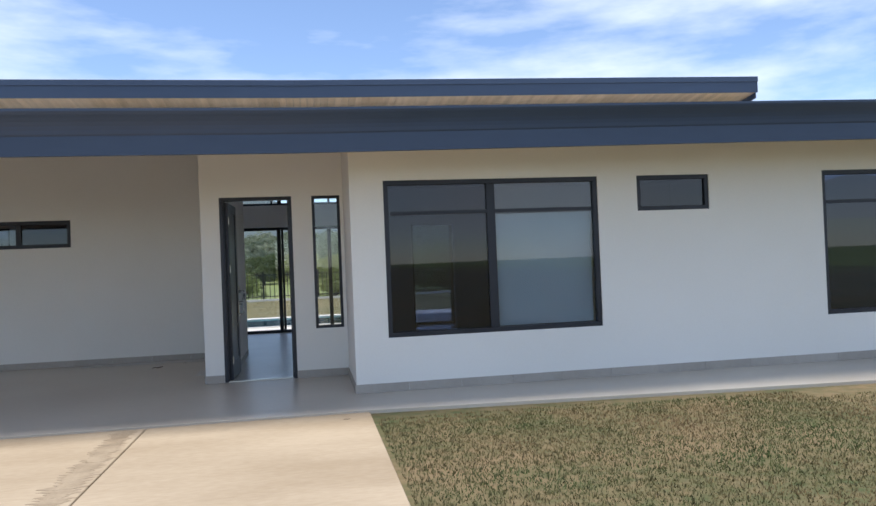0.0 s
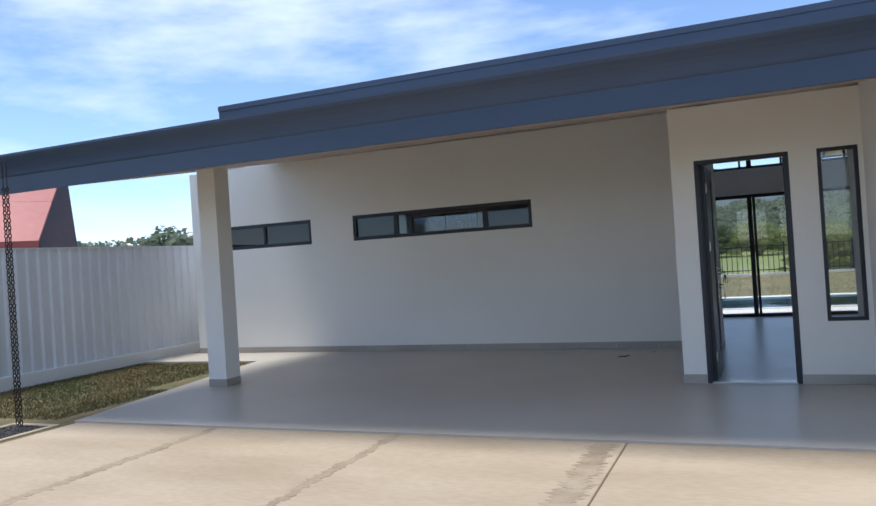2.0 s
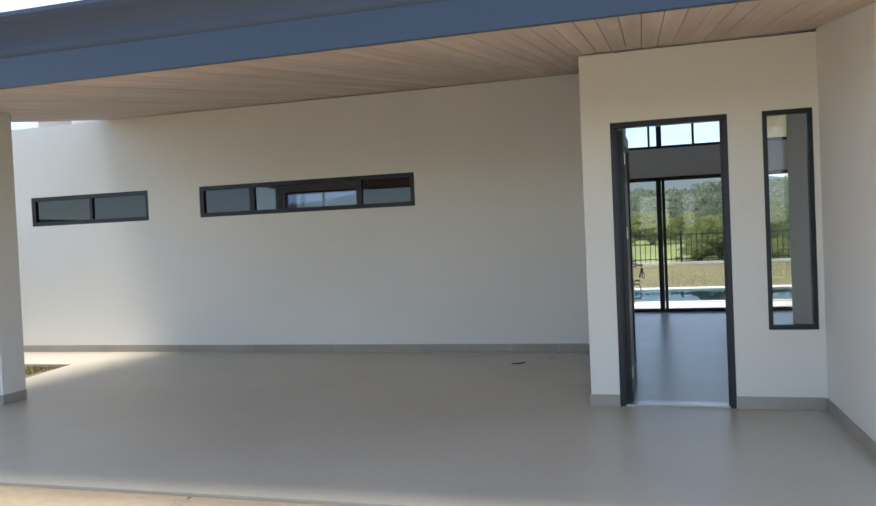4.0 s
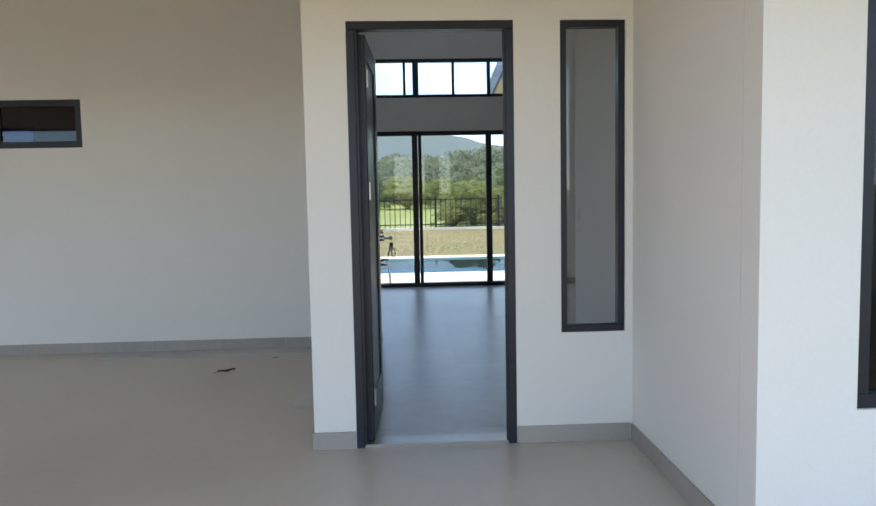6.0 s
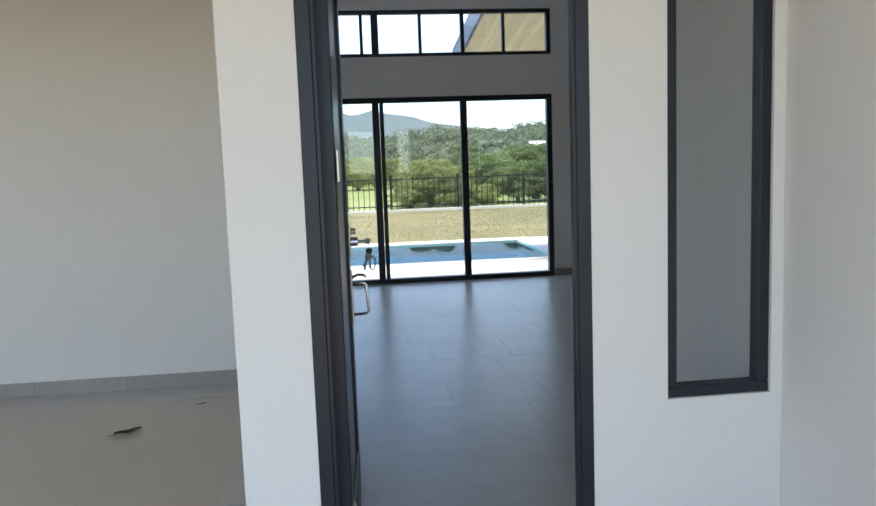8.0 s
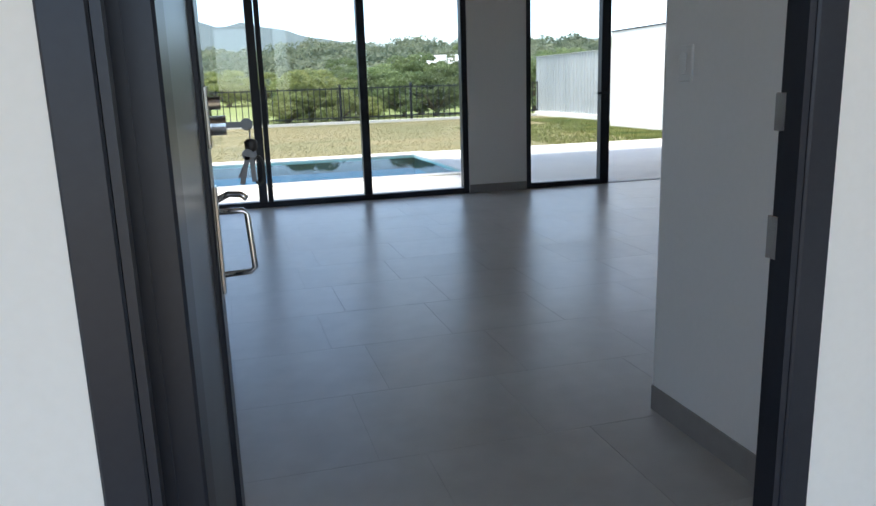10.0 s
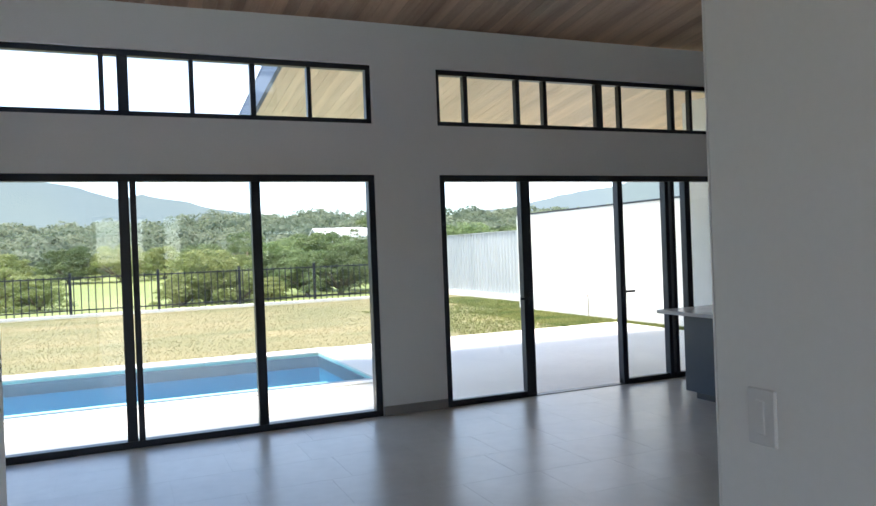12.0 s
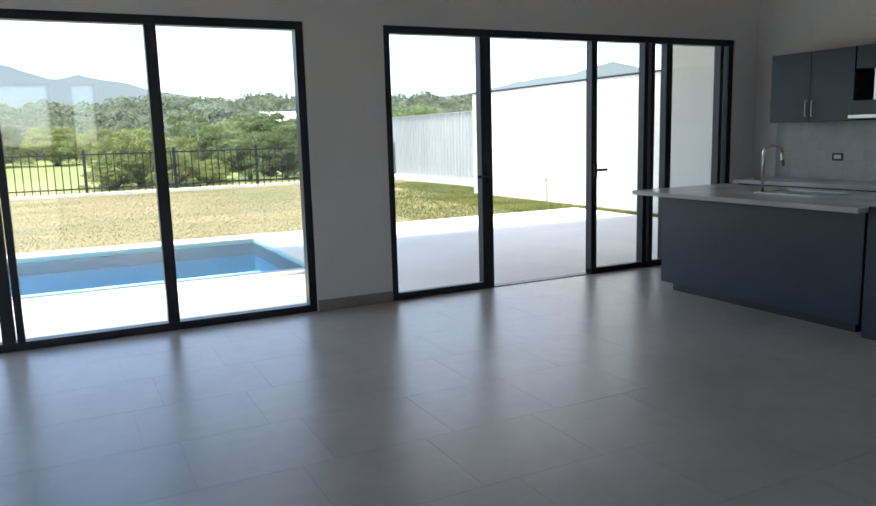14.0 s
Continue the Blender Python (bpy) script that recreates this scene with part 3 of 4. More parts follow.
slid = window("window_sliding_right", SD_B, 7.22, [(4.475, 0.115), (5.715, 0.07), (6.38, 0.055), (6.47, 0.05), (6.69, 0.08), (7.44, 0.05)], 0.065, 0.1, skip=(1,), bottom=False)
for a, b in ((3.535, 4.42), (5.68, 7.53)):
    boxpart("bottom_rail", BLACK, (a, b, 7.235, 7.29, 0.013, 0.065), slid)
for x, d in ((5.715, 1), (4.475, -1)):
    h = boxpart("handle_base", BLACK, (x - 0.015, x + 0.015, 7.195, 7.224, 1.0, 1.12), slid)
    boxpart("handle_lever", BLACK, (min(x, x + 0.13 * d), max(x, x + 0.13 * d), 7.175, 7.194, 1.05, 1.075), h, bevel=0.004)
window("window_clerestory_left", CL_A, 7.24, [(-0.6, 0.04), (0.36, 0.04), (0.53, 0.09), (1.10, 0.04), (1.64, 0.05), (2.17, 0.04)], 0.05, 0.08)
window("window_clerestory_right", CL_B, 7.24, [(3.82, 0.05), (4.44, 0.05), (4.78, 0.05), (5.49, 0.09), (5.78, 0.04), (6.53, 0.06), (6.81, 0.04)], 0.05, 0.08)
window("window_side_light", (1.187, 1.557, 0.64, 2.4), 0.012, [], 0.038, 0.06, label="tall narrow dark aluminium window beside the front door")
window("window_carport_long", (-5.875, -2.65, 1.93, 2.37), 2.925, [(-5.05, 0.08), (-3.44, 0.08)], 0.06, 0.07, [TINT, BLINDGL, TINT], label="long low strip window, dark frame, three panes")
window("window_carport_short", (-8.82, -6.73, 1.93, 2.37), 2.925, [(-7.75, 0.05)], 0.06, 0.07, [DARKGL, TINT], label="short strip window with dark panes")
window("window_wing", (1.985, 4.575, 0.61, 2.41), -1.505, [(3.25, 0.10)], 0.055, 0.08, [TINT, BLINDGL], rails=[(0, 2.03), (1, 2.03)], label="large dark framed window with two tinted panes")
window("window_wing_small", (5.08, 6.03, 1.98, 2.41), -1.505, [], 0.05, 0.07, DARKGL, label="small high window with dark glass")
window("window_wing_right", (7.6, 10.2, 0.59, 2.43), -1.505, [(8.9, 0.10)], 0.055, 0.08, DARKGL, rails=[(0, 2.03), (1, 2.03)], label="large dark framed window with dark glass")
window("window_room_back", (-6.75, -5.1, 0.9, 2.53), 7.24, [(-5.9, 0.05)], 0.05, 0.07, TINT)
# invented glazing, out of sight, that lets more daylight indoors
window("window_upper_left", (-2.4, 2.6, 3.72, 4.22), 3.64, [(-0.7, 0.05), (0.9, 0.05)], 0.05, 0.07)
blind = thing("roller_blind", "pulled down grey roller blind behind the wing window", "blind", (3.95, -1.39, 2.0))
boxpart("cloth", BLIND, (-0.62, 0.56, -0.004, 0.0, -1.33, 0.0), blind)
bm = bmesh.new()
disc(bm, (-0.63, 0.0, 0.03), 0.03, 1.2, 12, "x")
part("roller", bm, BLACKPL, blind)
boxpart("bottom_bar", BLACKPL, (-0.62, 0.56, -0.012, 0.006, -1.352, -1.332), blind)
setting(boxpart("door_back_trim", BLACK, (2.70, 2.718, 1.34, 1.51, 0.0, 2.05)))

# ---- front door ----
door1 = thing("door_1", "", "", kind="structure")
for a, b in ((0.0, 0.047), (0.878, 0.925)):
    boxpart("jamb", BLACK, (a, b, -0.004, 0.076 if a < 0.5 else 0.056, 0, 2.352), door1, bevel=0.003)
boxpart("jamb_return", BLACK, (0.048, 0.066, 0.0772, 0.198, 0.001, 2.352), door1)
boxpart("head", BLACK, (0.0, 0.925, -0.004, 0.076, 2.354, 2.4), door1, bevel=0.003)
boxpart("threshold", STEEL, (0.048, 0.877, 0.01, 0.14, 0.001, 0.016), door1)
boxpart("stop", BLACK, (0.048, 0.058, 0.0, 0.03, 0.017, 2.35), door1)
boxpart("stop", BLACK, (0.867, 0.877, 0.0, 0.03, 0.017, 2.35), door1)
for z0, z1 in ((0.975, 1.035), (1.15, 1.20)):
    boxpart("strike_plate", CHROME, (0.870, 0.8775, 0.032, 0.054, z0, z1), door1, bevel=0.001)


def make_door():
    d = thing("front_door", "open dark steel front door with satin panel and chrome lock", "door", (0.056, 0.080, 0.0))
    d.rotation_euler = (0, 0, radians(-2.0))
    t0, t1, L, z0, z1 = -0.005, 0.045, 0.81, 0.018, 2.345
    boxpart("stile", BLACK, (t0, t1, 0.0, 0.10, z0, z1), d, bevel=0.004)
    boxpart("stile", BLACK, (t0, t1, L - 0.13, L, z0, z1), d, bevel=0.004)
    for a, b in ((z0, 0.25), (z1 - 0.12, z1)):
        boxpart("rail", BLACK, (t0, t1, 0.101, L - 0.131, a, b), d, bevel=0.004)
    boxpart("panel", PANEL, (t0 + 0.012, t1 - 0.012, 0.101, L - 0.131, 0.251, z1 - 0.121), d, "satin blue-grey metal sheet")
    for z in (0.28, 1.47, 2.1):
        bm = bmesh.new()
        disc(bm, (0.052, -0.008, z - 0.05), 0.008, 0.1, 10)
        box(bm, 0.045, 0.050, 0.0, 0.035, z - 0.045, z + 0.045)
        part("hinge", bm, STEEL, d, "pale steel hinge")
    y = L - 0.06
    boxpart("lock_plate", CHROME, (t1, t1 + 0.008, y - 0.035, y + 0.035, 1.11, 1.235), d, "chrome lock plate", bevel=0.002)
    bm = bmesh.new()
    disc(bm, (t1 + 0.008, y, 1.155), 0.020, 0.03, 18, "x")
    part("lock_cylinder", bm, CHROME, d, "round chrome cylinder", smooth=False)
    bm = bmesh.new()
    disc(bm, (t1 + 0.008, y, 1.20), 0.013, 0.022, 14, "x")
    part("thumb_turn", bm, STEEL, d)
    boxpart("handle_plate", CHROME, (t1, t1 + 0.008, y - 0.022, y + 0.022, 0.80, 1.03), d, "chrome handle plate", bevel=0.002)
    bm = bmesh.new()
    tube(bm, [(t1, y, 0.975), (t1 + 0.056, y, 0.975), (t1 + 0.064, y, 0.967), (t1 + 0.072, y - 0.01, 0.852), (t1 + 0.062, y - 0.008, 0.843), (t1, y, 0.838)], 0.0065, 10)
    part("pull_handle", bm, CHROME, d, "chrome pull bar", smooth=True)
    bm = bmesh.new()
    tube(bm, [(t1, y, 0.998), (t1 + 0.03, y, 1.012), (t1 + 0.055, y - 0.005, 1.010), (t1 + 0.066, y - 0.01, 1.002)], 0.007, 8)
    part("thumb_lever", bm, CHROME, d, smooth=True)
    boxpart("latch", STEEL, (0.012, 0.030, L, L + 0.012, 1.0, 1.03), d)
    return d


make_door()
keys = thing("keys", "bunch of keys with a black fob hanging in the door lock", "keys", (0.166, 0.828, 1.155))
bm = bmesh.new()
box(bm, -0.012, 0.028, -0.0015, 0.0015, -0.006, 0.006)
disc(bm, (0.040, -0.0015, 0.0), 0.013, 0.003, 14, "y")
part("key", bm, PANEL, keys)
bm = bmesh.new()
tube(bm, [(0.045, 0.012 * math.cos(k * math.pi / 6), -0.022 + 0.014 * math.sin(k * math.pi / 6)) for k in range(12)], 0.0016, 6, True)
part("ring", bm, CHROME, keys, smooth=True)
bm = bmesh.new()
tube(bm, [(0.045, 0, -0.030), (0.045, 0, -0.036), (0.045, 0, -0.052), (0.045, 0, -0.058)], [0.006, 0.014, 0.012, 0.006], 10)
part("fob", bm, BLACKPL, keys, smooth=True)
for k, (dy, ln, tilt) in enumerate(((-0.010, 0.06, -0.25), (0.004, 0.055, 0.05), (-0.003, 0.05, -0.45))):
    bm = bmesh.new()
    v = box(bm, -0.005, 0.005, -0.0013, 0.0013, -ln, 0)
    disc(bm, (0, -0.0013, 0.004), 0.012, 0.0026, 12, "y")
    o = part("hanging_key", bm, PANEL, keys)
    o.location, o.rotation_euler = (0.042 + dy * 0.6, dy, -0.066), (0, -tilt, 0)
bm = bmesh.new()
tube(bm, [(0.058 + 0.011 * math.cos(k * math.pi / 8), 0.012, -0.098 + 0.030 * math.sin(k * math.pi / 8)) for k in range(16)], 0.003, 6, True)
part("oval_tag", bm, BLACKPL, keys, smooth=True)

# ---- small things on and by the walls ----
switch = thing("light_switch", "white plastic light switch on the pale hall wall", "switch", (1.621, 1.375, 1.265))
boxpart("plate", PLASTIC, (-0.009, 0.0, -0.036, 0.036, -0.058, 0.058), switch, bevel=0.003)
boxpart("rocker", PLASTIC, (-0.014, -0.0095, -0.012, 0.012, -0.035, 0.035), switch, bevel=0.002)
lamp = thing("ceiling_downlight", "small round white downlight in the wooden ceiling", "light", (2.03, 6.75, upper_z(6.75)))
bm = bmesh.new()
tube(bm, [(0.055 * math.cos(k * math.pi / 10), 0.055 * math.sin(k * math.pi / 10), -0.006) for k in range(20)], 0.008, 6, True)
part("ring", bm, PLASTIC, lamp, smooth=True)
bm = bmesh.new()
disc(bm, (0, 0, -0.008), 0.048, 0.008, 20)
part("diffuser", bm, PLASTIC, lamp)
rng = random.Random(9)
for x, y, s in ((-1.2, 1.98, 1.0), (-0.87, 2.45, 0.35), (-0.32, 2.5, 0.25), (-5.1, -4.6, 0.3), (1.42, -2.85, 0.35)):
    lf = thing("dead_leaf", "curled dry brown leaf lying on the paving", "leaf", (x, y, 0.0 if y > -2.6 else -0.012), group="dry leaves on the paving")
    bm = bmesh.new()
    rows = []
    for i in range(7):
        u = i / 6
        hw = 0.028 * math.sin(math.pi * min(max(u, 0.06), 0.94)) * s
        rows.append([bm.verts.new(((u - 0.5) * 0.15 * s, q * hw, 0.004 + 0.02 * s * (abs(q) * 0.7 + 0.5 * (u - 0.4) ** 2 + 0.2 * math.sin(9 * u)) )) for q in (-1, -0.4, 0.4, 1)])
    for r0, r1 in zip(rows, rows[1:]):
        for k in range(3):
            bm.faces.new((r0[k], r0[k + 1], r1[k + 1], r1[k]))
    part("blade", bm, DRYLEAF, lf)
    bm = bmesh.new()
    tube(bm, [(-0.07 * s, 0, 0.006), (-0.11 * s, 0.01 * s, 0.005)], 0.0018, 5)
    part("stalk", bm, DRYLEAF, lf)
    lf.rotation_euler = (0, 0, rng.uniform(0, 1.0))

# rain chains and drain
def link_mesh():
    bm = bmesh.new()
    tube(bm, [(0.017 * math.cos(k * math.pi / 5), 0, 0.026 * math.sin(k * math.pi / 5)) for k in range(10)], 0.0065, 5, True)
    bmesh.ops.recalc_face_normals(bm, faces=bm.faces[:])
    me = bpy.data.meshes.new("link")
    bm.to_mesh(me)
    bm.free()
    me.materials.append(RUST)
    return me


LINK = link_mesh()
for dx in (-0.03, 0.03):
    ch = thing("rain_chain", "dark steel rain chain hanging from the gutter into a drain box", "chain", (-7.03 + dx, -2.76, 0.0), group="rain chains at the eave")
    bm = bmesh.new()
    tube(bm, [(0, 0, 2.60), (0, 0, 2.68), (0.0, 0, 2.9)], 0.006, 6)
    part("hanger", bm, RUST, ch)
    for i in range(61):
        o = shared("link", LINK, (0, 0, 0.02 + 0.043 * i), ch)
        o.rotation_euler = (0, 0, radians(20 + 90 * (i % 2)))
drain = thing("drain_box", "square pale concrete drain box filled with dark gravel beside the driveway", "drain", (-6.93, -2.98, -0.03))
for dims in ((-0.36, 0.36, -0.36, -0.29), (-0.36, 0.36, 0.29, 0.36), (-0.36, -0.29, -0.288, 0.288), (0.29, 0.36, -0.288, 0.288)):
    boxpart("kerb", CONCRETE, (*dims, -0.1, 0.012), drain, bevel=0.006)
bm = bmesh.new()
rng = random.Random(5)
box(bm, -0.29, 0.29, -0.29, 0.29, -0.1, 0.0)
for _ in range(260):
    x, y, s = rng.uniform(-0.27, 0.27), rng.uniform(-0.27, 0.27), rng.uniform(0.012, 0.024)
    bmesh.ops.create_icosphere(bm, subdivisions=1, radius=s, matrix=Matrix.Translation((x, y, 0.003)) @ Matrix.Diagonal((1, rng.uniform(0.7, 1), 0.6, 1)))
part("gravel", bm, GRAVEL, drain)
block = thing("concrete_block", "white painted concrete block at the foot of the sheet fence", "block", (-9.2, -2.5, -0.03))
boxpart("body", PLASTER, (-0.45, 0.42, -0.42, 0.18, -0.02, 0.34), block, bevel=0.012)

# base tiles
def base_x(name, x0, x1, y, side, material=BASE):
    n = max(1, round((x1 - x0) / 0.6))
    par = thing(name, "", "", (x0, y, 0), kind="structure")
    s = (x1 - x0) / n
    for i in range(n):
        boxpart("tile", material, (i * s + 0.0015, (i + 1) * s - 0.0015, min(0.003 * side, 0.013 * side), max(0.003 * side, 0.013 * side), 0.001, 0.1), par)


def base_y(name, y0, y1, x, side, material=BASE):
    n = max(1, round((y1 - y0) / 0.6))
    par = thing(name, "", "", (x, y0, 0), kind="structure")
    s = (y1 - y0) / n
    for i in range(n):
        boxpart("tile", material, (min(0.003 * side, 0.013 * side), max(0.003 * side, 0.013 * side), i * s + 0.0015, (i + 1) * s - 0.0015, 0.001, 0.1), par)


base_x("baseboard", -0.252, -0.002, 0, -1, BASE_OUT)
base_x("baseboard", 0.927, 1.585, 0, -1, BASE_OUT)
base_y("baseboard", -1.535, -0.015, 1.6, -1, BASE_OUT)
base_x("baseboard", 1.587, 12, -1.52, -1, BASE_OUT)
base_x("baseboard", -9.4, -0.242, 2.91, -1, BASE_OUT)
base_y("baseboard", 0.0, 2.895, -0.24, -1, BASE_OUT)
base_y("baseboard", 0.16, 3.06, 0.055, 1)
base_y("baseboard", 0.16, 1.51, 1.627, -1)
base_x("baseboard", 1.615, 1.775, 1.50, 1)
base_x("baseboard", 2.78, 3.468, 7.2, -1)
base_x("baseboard", 7.602, 7.94, 7.2, -1)

# ---- kitchen ----
island = thing("kitchen_island", "slate blue kitchen island cabinet with flat panels and a recessed plinth", "kitchen island")
boxpart("plinth", BLACKPL, (5.80, 6.55, 4.45, 6.20, 0.004, 0.075), island)
boxpart("side_panel", CABINET, (5.76, 5.778, 4.40, 6.308, 0.077, 0.86), island, bevel=0.0015)
boxpart("end_panel", CABINET, (5.779, 6.62, 6.285, 6.303, 0.077, 0.86), island)
boxpart("end_panel", CABINET, (5.779, 6.62, 4.40, 4.418, 0.077, 0.86), island)
boxpart("carcass", CABINET, (5.779, 6.6, 4.42, 6.283, 0.077, 0.858), island)
for i in range(3):
    dr = boxpart("door", CABINET, (6.602, 6.62, 4.42 + i * 0.622, 4.42 + (i + 1) * 0.622 - 0.004, 0.102, 0.856), island)
    boxpart("handle", STEEL, (6.62, 6.64, 4.5 + i * 0.622, 4.51 + i * 0.622, 0.55, 0.75), dr)
worktop = thing("island_worktop", "pale speckled quartz worktop overhanging the island", "worktop")
boxpart("slab", QUARTZ, (5.62, 6.80, 4.36, 6.56, 0.862, 0.90), worktop, bevel=0.004)
tower = thing("tall_end_panel", "dark slate panel standing at the end of the island", "panel")
boxpart("body", CABINET, (5.72, 6.62, 4.20, 4.356, 0.004, 0.905), tower, bevel=0.002)
sink = thing("sink", "stainless steel sink set in the island worktop", "sink", (6.35, 5.35, 0.9))
for dims in ((-0.2, 0.2, -0.3, -0.28), (-0.2, 0.2, 0.28, 0.3), (-0.2, -0.18, -0.279, 0.279), (0.18, 0.2, -0.279, 0.279)):
    boxpart("rim", STEEL, (*dims, 0.0005, 0.006), sink)
boxpart("bowl", STEEL, (-0.179, 0.179, -0.279, 0.279, 0.0005, 0.0015), sink)
faucet = thing("faucet", "tall curved chrome kitchen tap on the island worktop", "tap", (6.18, 5.59, 0.9))
bm = bmesh.new()
disc(bm, (0, 0, 0), 0.026, 0.012, 20)
part("base", bm, CHROME, faucet)
bm = bmesh.new()
tube(bm, [(0, 0, 0.012), (0, 0, 0.34), *[(0.05 - 0.05 * math.cos(a), -0.05 + 0.05 * math.cos(a), 0.34 + 0.05 * math.sin(a)) for a in (0.4, 0.8, 1.2, 1.6, 2.0, 2.4, 2.8, 3.1)]], 0.012, 10)
part("neck", bm, CHROME, faucet, smooth=True)
bm = bmesh.new()
tube(bm, [(0.10, -0.10, 0.34), (0.102, -0.102, 0.29), (0.105, -0.105, 0.22)], [0.013, 0.016, 0.014], 12)
part("spray_head", bm, CHROME, faucet, smooth=True)
bm = bmesh.new()
tube(bm, [(0, 0.01, 0.1), (-0.02, 0.06, 0.11), (-0.03, 0.10, 0.12)], 0.006, 8)
part("lever", bm, CHROME, faucet, smooth=True)


def cabinet(y0, y1, z0, z1, x0, x1, doors, label, name, cat="cupboard"):
    c = thing(name, label, cat, (0, 0, 0), group="kitchen cupboards")
    boxpart("body", CABINET, (x0 + 0.02, x1, y0, y1, z0, z1), c)
    s = (y1 - y0) / doors
    for i in range(doors):
        d = boxpart("door", CABINET, (x0, x0 + 0.018, y0 + i * s + 0.002, y0 + (i + 1) * s - 0.002, z0 + 0.002, z1 - 0.002), c, bevel=0.0015)
        hy = y0 + i * s + (s - 0.04 if i % 2 == 0 else 0.03)
        hz = (z0 + 0.05, z0 + 0.21) if z0 > 1 else (z1 - 0.21, z1 - 0.05)
        bm = bmesh.new()
        tube(bm, [(x0, hy, hz[0]), (x0 - 0.025, hy, hz[0] + 0.005), (x0 - 0.025, hy, hz[1] - 0.005), (x0, hy, hz[1])], 0.005, 8)
        part("handle", bm, STEEL, d, "steel bar handle")
    return c


cabinet(5.80, 6.72, 1.48, 2.16, 7.6, 7.948, 2, "dark slate wall cupboard with two doors and steel handles", "wall_cabinet")
cabinet(5.04, 5.788, 1.95, 2.16, 7.6, 7.948, 2, "dark slate short wall cupboard over the cooker hood", "wall_cabinet")
hood = thing("cooker_hood", "black and steel cooker hood under the wall cupboard", "cooker hood")
boxpart("body", BLACKPL, (7.52, 7.948, 5.06, 5.78, 1.49, 1.66), hood, bevel=0.004)
boxpart("trim", STEEL, (7.505, 7.519, 5.06, 5.78, 1.50, 1.53), hood)
boxpart("chimney", STEEL, (7.65, 7.948, 5.20, 5.64, 1.662, 1.948), hood)
for i in range(3):
    cabinet(4.5 + i * 0.8, 4.5 + (i + 1) * 0.8 - 0.004, 0.10, 0.858, 7.36, 7.948, 2, "slate blue base cupboard under the wall worktop", "base_cabinet")
top2 = thing("wall_worktop", "pale quartz worktop along the kitchen wall", "worktop")
boxpart("slab", QUARTZ, (7.32, 7.948, 4.5, 6.92, 0.862, 0.90), top2, bevel=0.004)
boxpart("plinth_board", BLACKPL, (7.42, 7.9, 4.5, 6.9, 0.004, 0.098), top2)
splash = setting(boxpart("trim_backsplash", GROUT, (7.942, 7.9495, 4.5, 6.9, 0.902, 1.478)))
bm = bmesh.new()
box(bm, -0.007, 0, 0.0015, 0.1985, 0.0015, 0.0945)
tile_me = part("tile", bm, SPLASH, splash).data
bpy.data.objects.remove(splash.children[0])
for r in range(6):
    y = 4.5 - (0.1 if r % 2 else 0)
    while y < 6.75:
        shared("tile", tile_me, (7.9415, y, 0.902 + r * 0.096), splash)
        y += 0.2
socket = thing("socket", "black framed power socket on the kitchen wall tiles", "socket", (7.934, 6.16, 1.125))
boxpart("plate", BLACKPL, (-0.008, 0.0, -0.06, 0.06, -0.038, 0.038), socket, bevel=0.002)
boxpart("insert", PLASTIC, (-0.011, -0.0085, -0.038, 0.038, -0.02, 0.02), socket)

# ---- garden boundaries ----
def corrugated(bm, length, z0, z1, pitch=0.2, depth=0.035):
    prof, y = [], 0.0
    while y < length - 0.01:
        prof += [(0, y), (0, y + pitch * 0.55), (depth, y + pitch * 0.68), (depth, y + pitch * 0.87)]
        y += pitch
    prof.append((0, length))
    lo = [bm.verts.new((x, yy, z0)) for x, yy in prof]
    hi = [bm.verts.new((x, yy, z1)) for x, yy in prof]
    lo2 = [bm.verts.new((x - 0.004, yy, z0)) for x, yy in prof]
    hi2 = [bm.verts.new((x - 0.004, yy, z1)) for x, yy in prof]
    for i in range(len(prof) - 1):
        bm.faces.new((lo[i], lo[i + 1], hi[i + 1], hi[i]))
        bm.faces.new((lo2[i + 1], lo2[i], hi2[i], hi2[i + 1]))
        bm.faces.new((hi[i], hi[i + 1], hi2[i + 1], hi2[i]))


def sheet_fence(label, at, turn, panels, z0, z1, material):
    f = thing("sheet_fence", label, "fence", at)
    f.rotation_euler = (0, 0, turn)
    boxpart("plinth", PLASTER, (-0.10, 0.10, 0, panels, -0.1, z0), f, bevel=0.008)
    me = None
    for i in range(panels):
        if me is None:
            bm = bmesh.new()
            corrugated(bm, 1.0, z0, z1)
            me = part("panel", bm, material, f).data
        else:
            shared("panel", me, (0, i * 1.0, 0), f)
    boxpart("cap", material, (-0.012, 0.042, 0, panels, z1, z1 + 0.02), f)
    return f


sheet_fence("white corrugated steel sheet fence on a low white plinth", (-9.95, -14, -0.03), 0.0, 26, 0.20, 2.12, FENCE)
sheet_fence("white corrugated steel sheet fence at the end of the garden wall", (11.45, 17.45, -0.03), 0.0, 8, 0.16, 2.1, DIMFENCE).scale = (-1, 1, 1)
gw = thing("garden_wall", "tall smooth white rendered garden wall with dark coping", "wall", (10.2, 0, -0.03))
boxpart("body", PLASTER, (0, 0.15, 7.36, 17.6, -0.1, 2.44), gw)
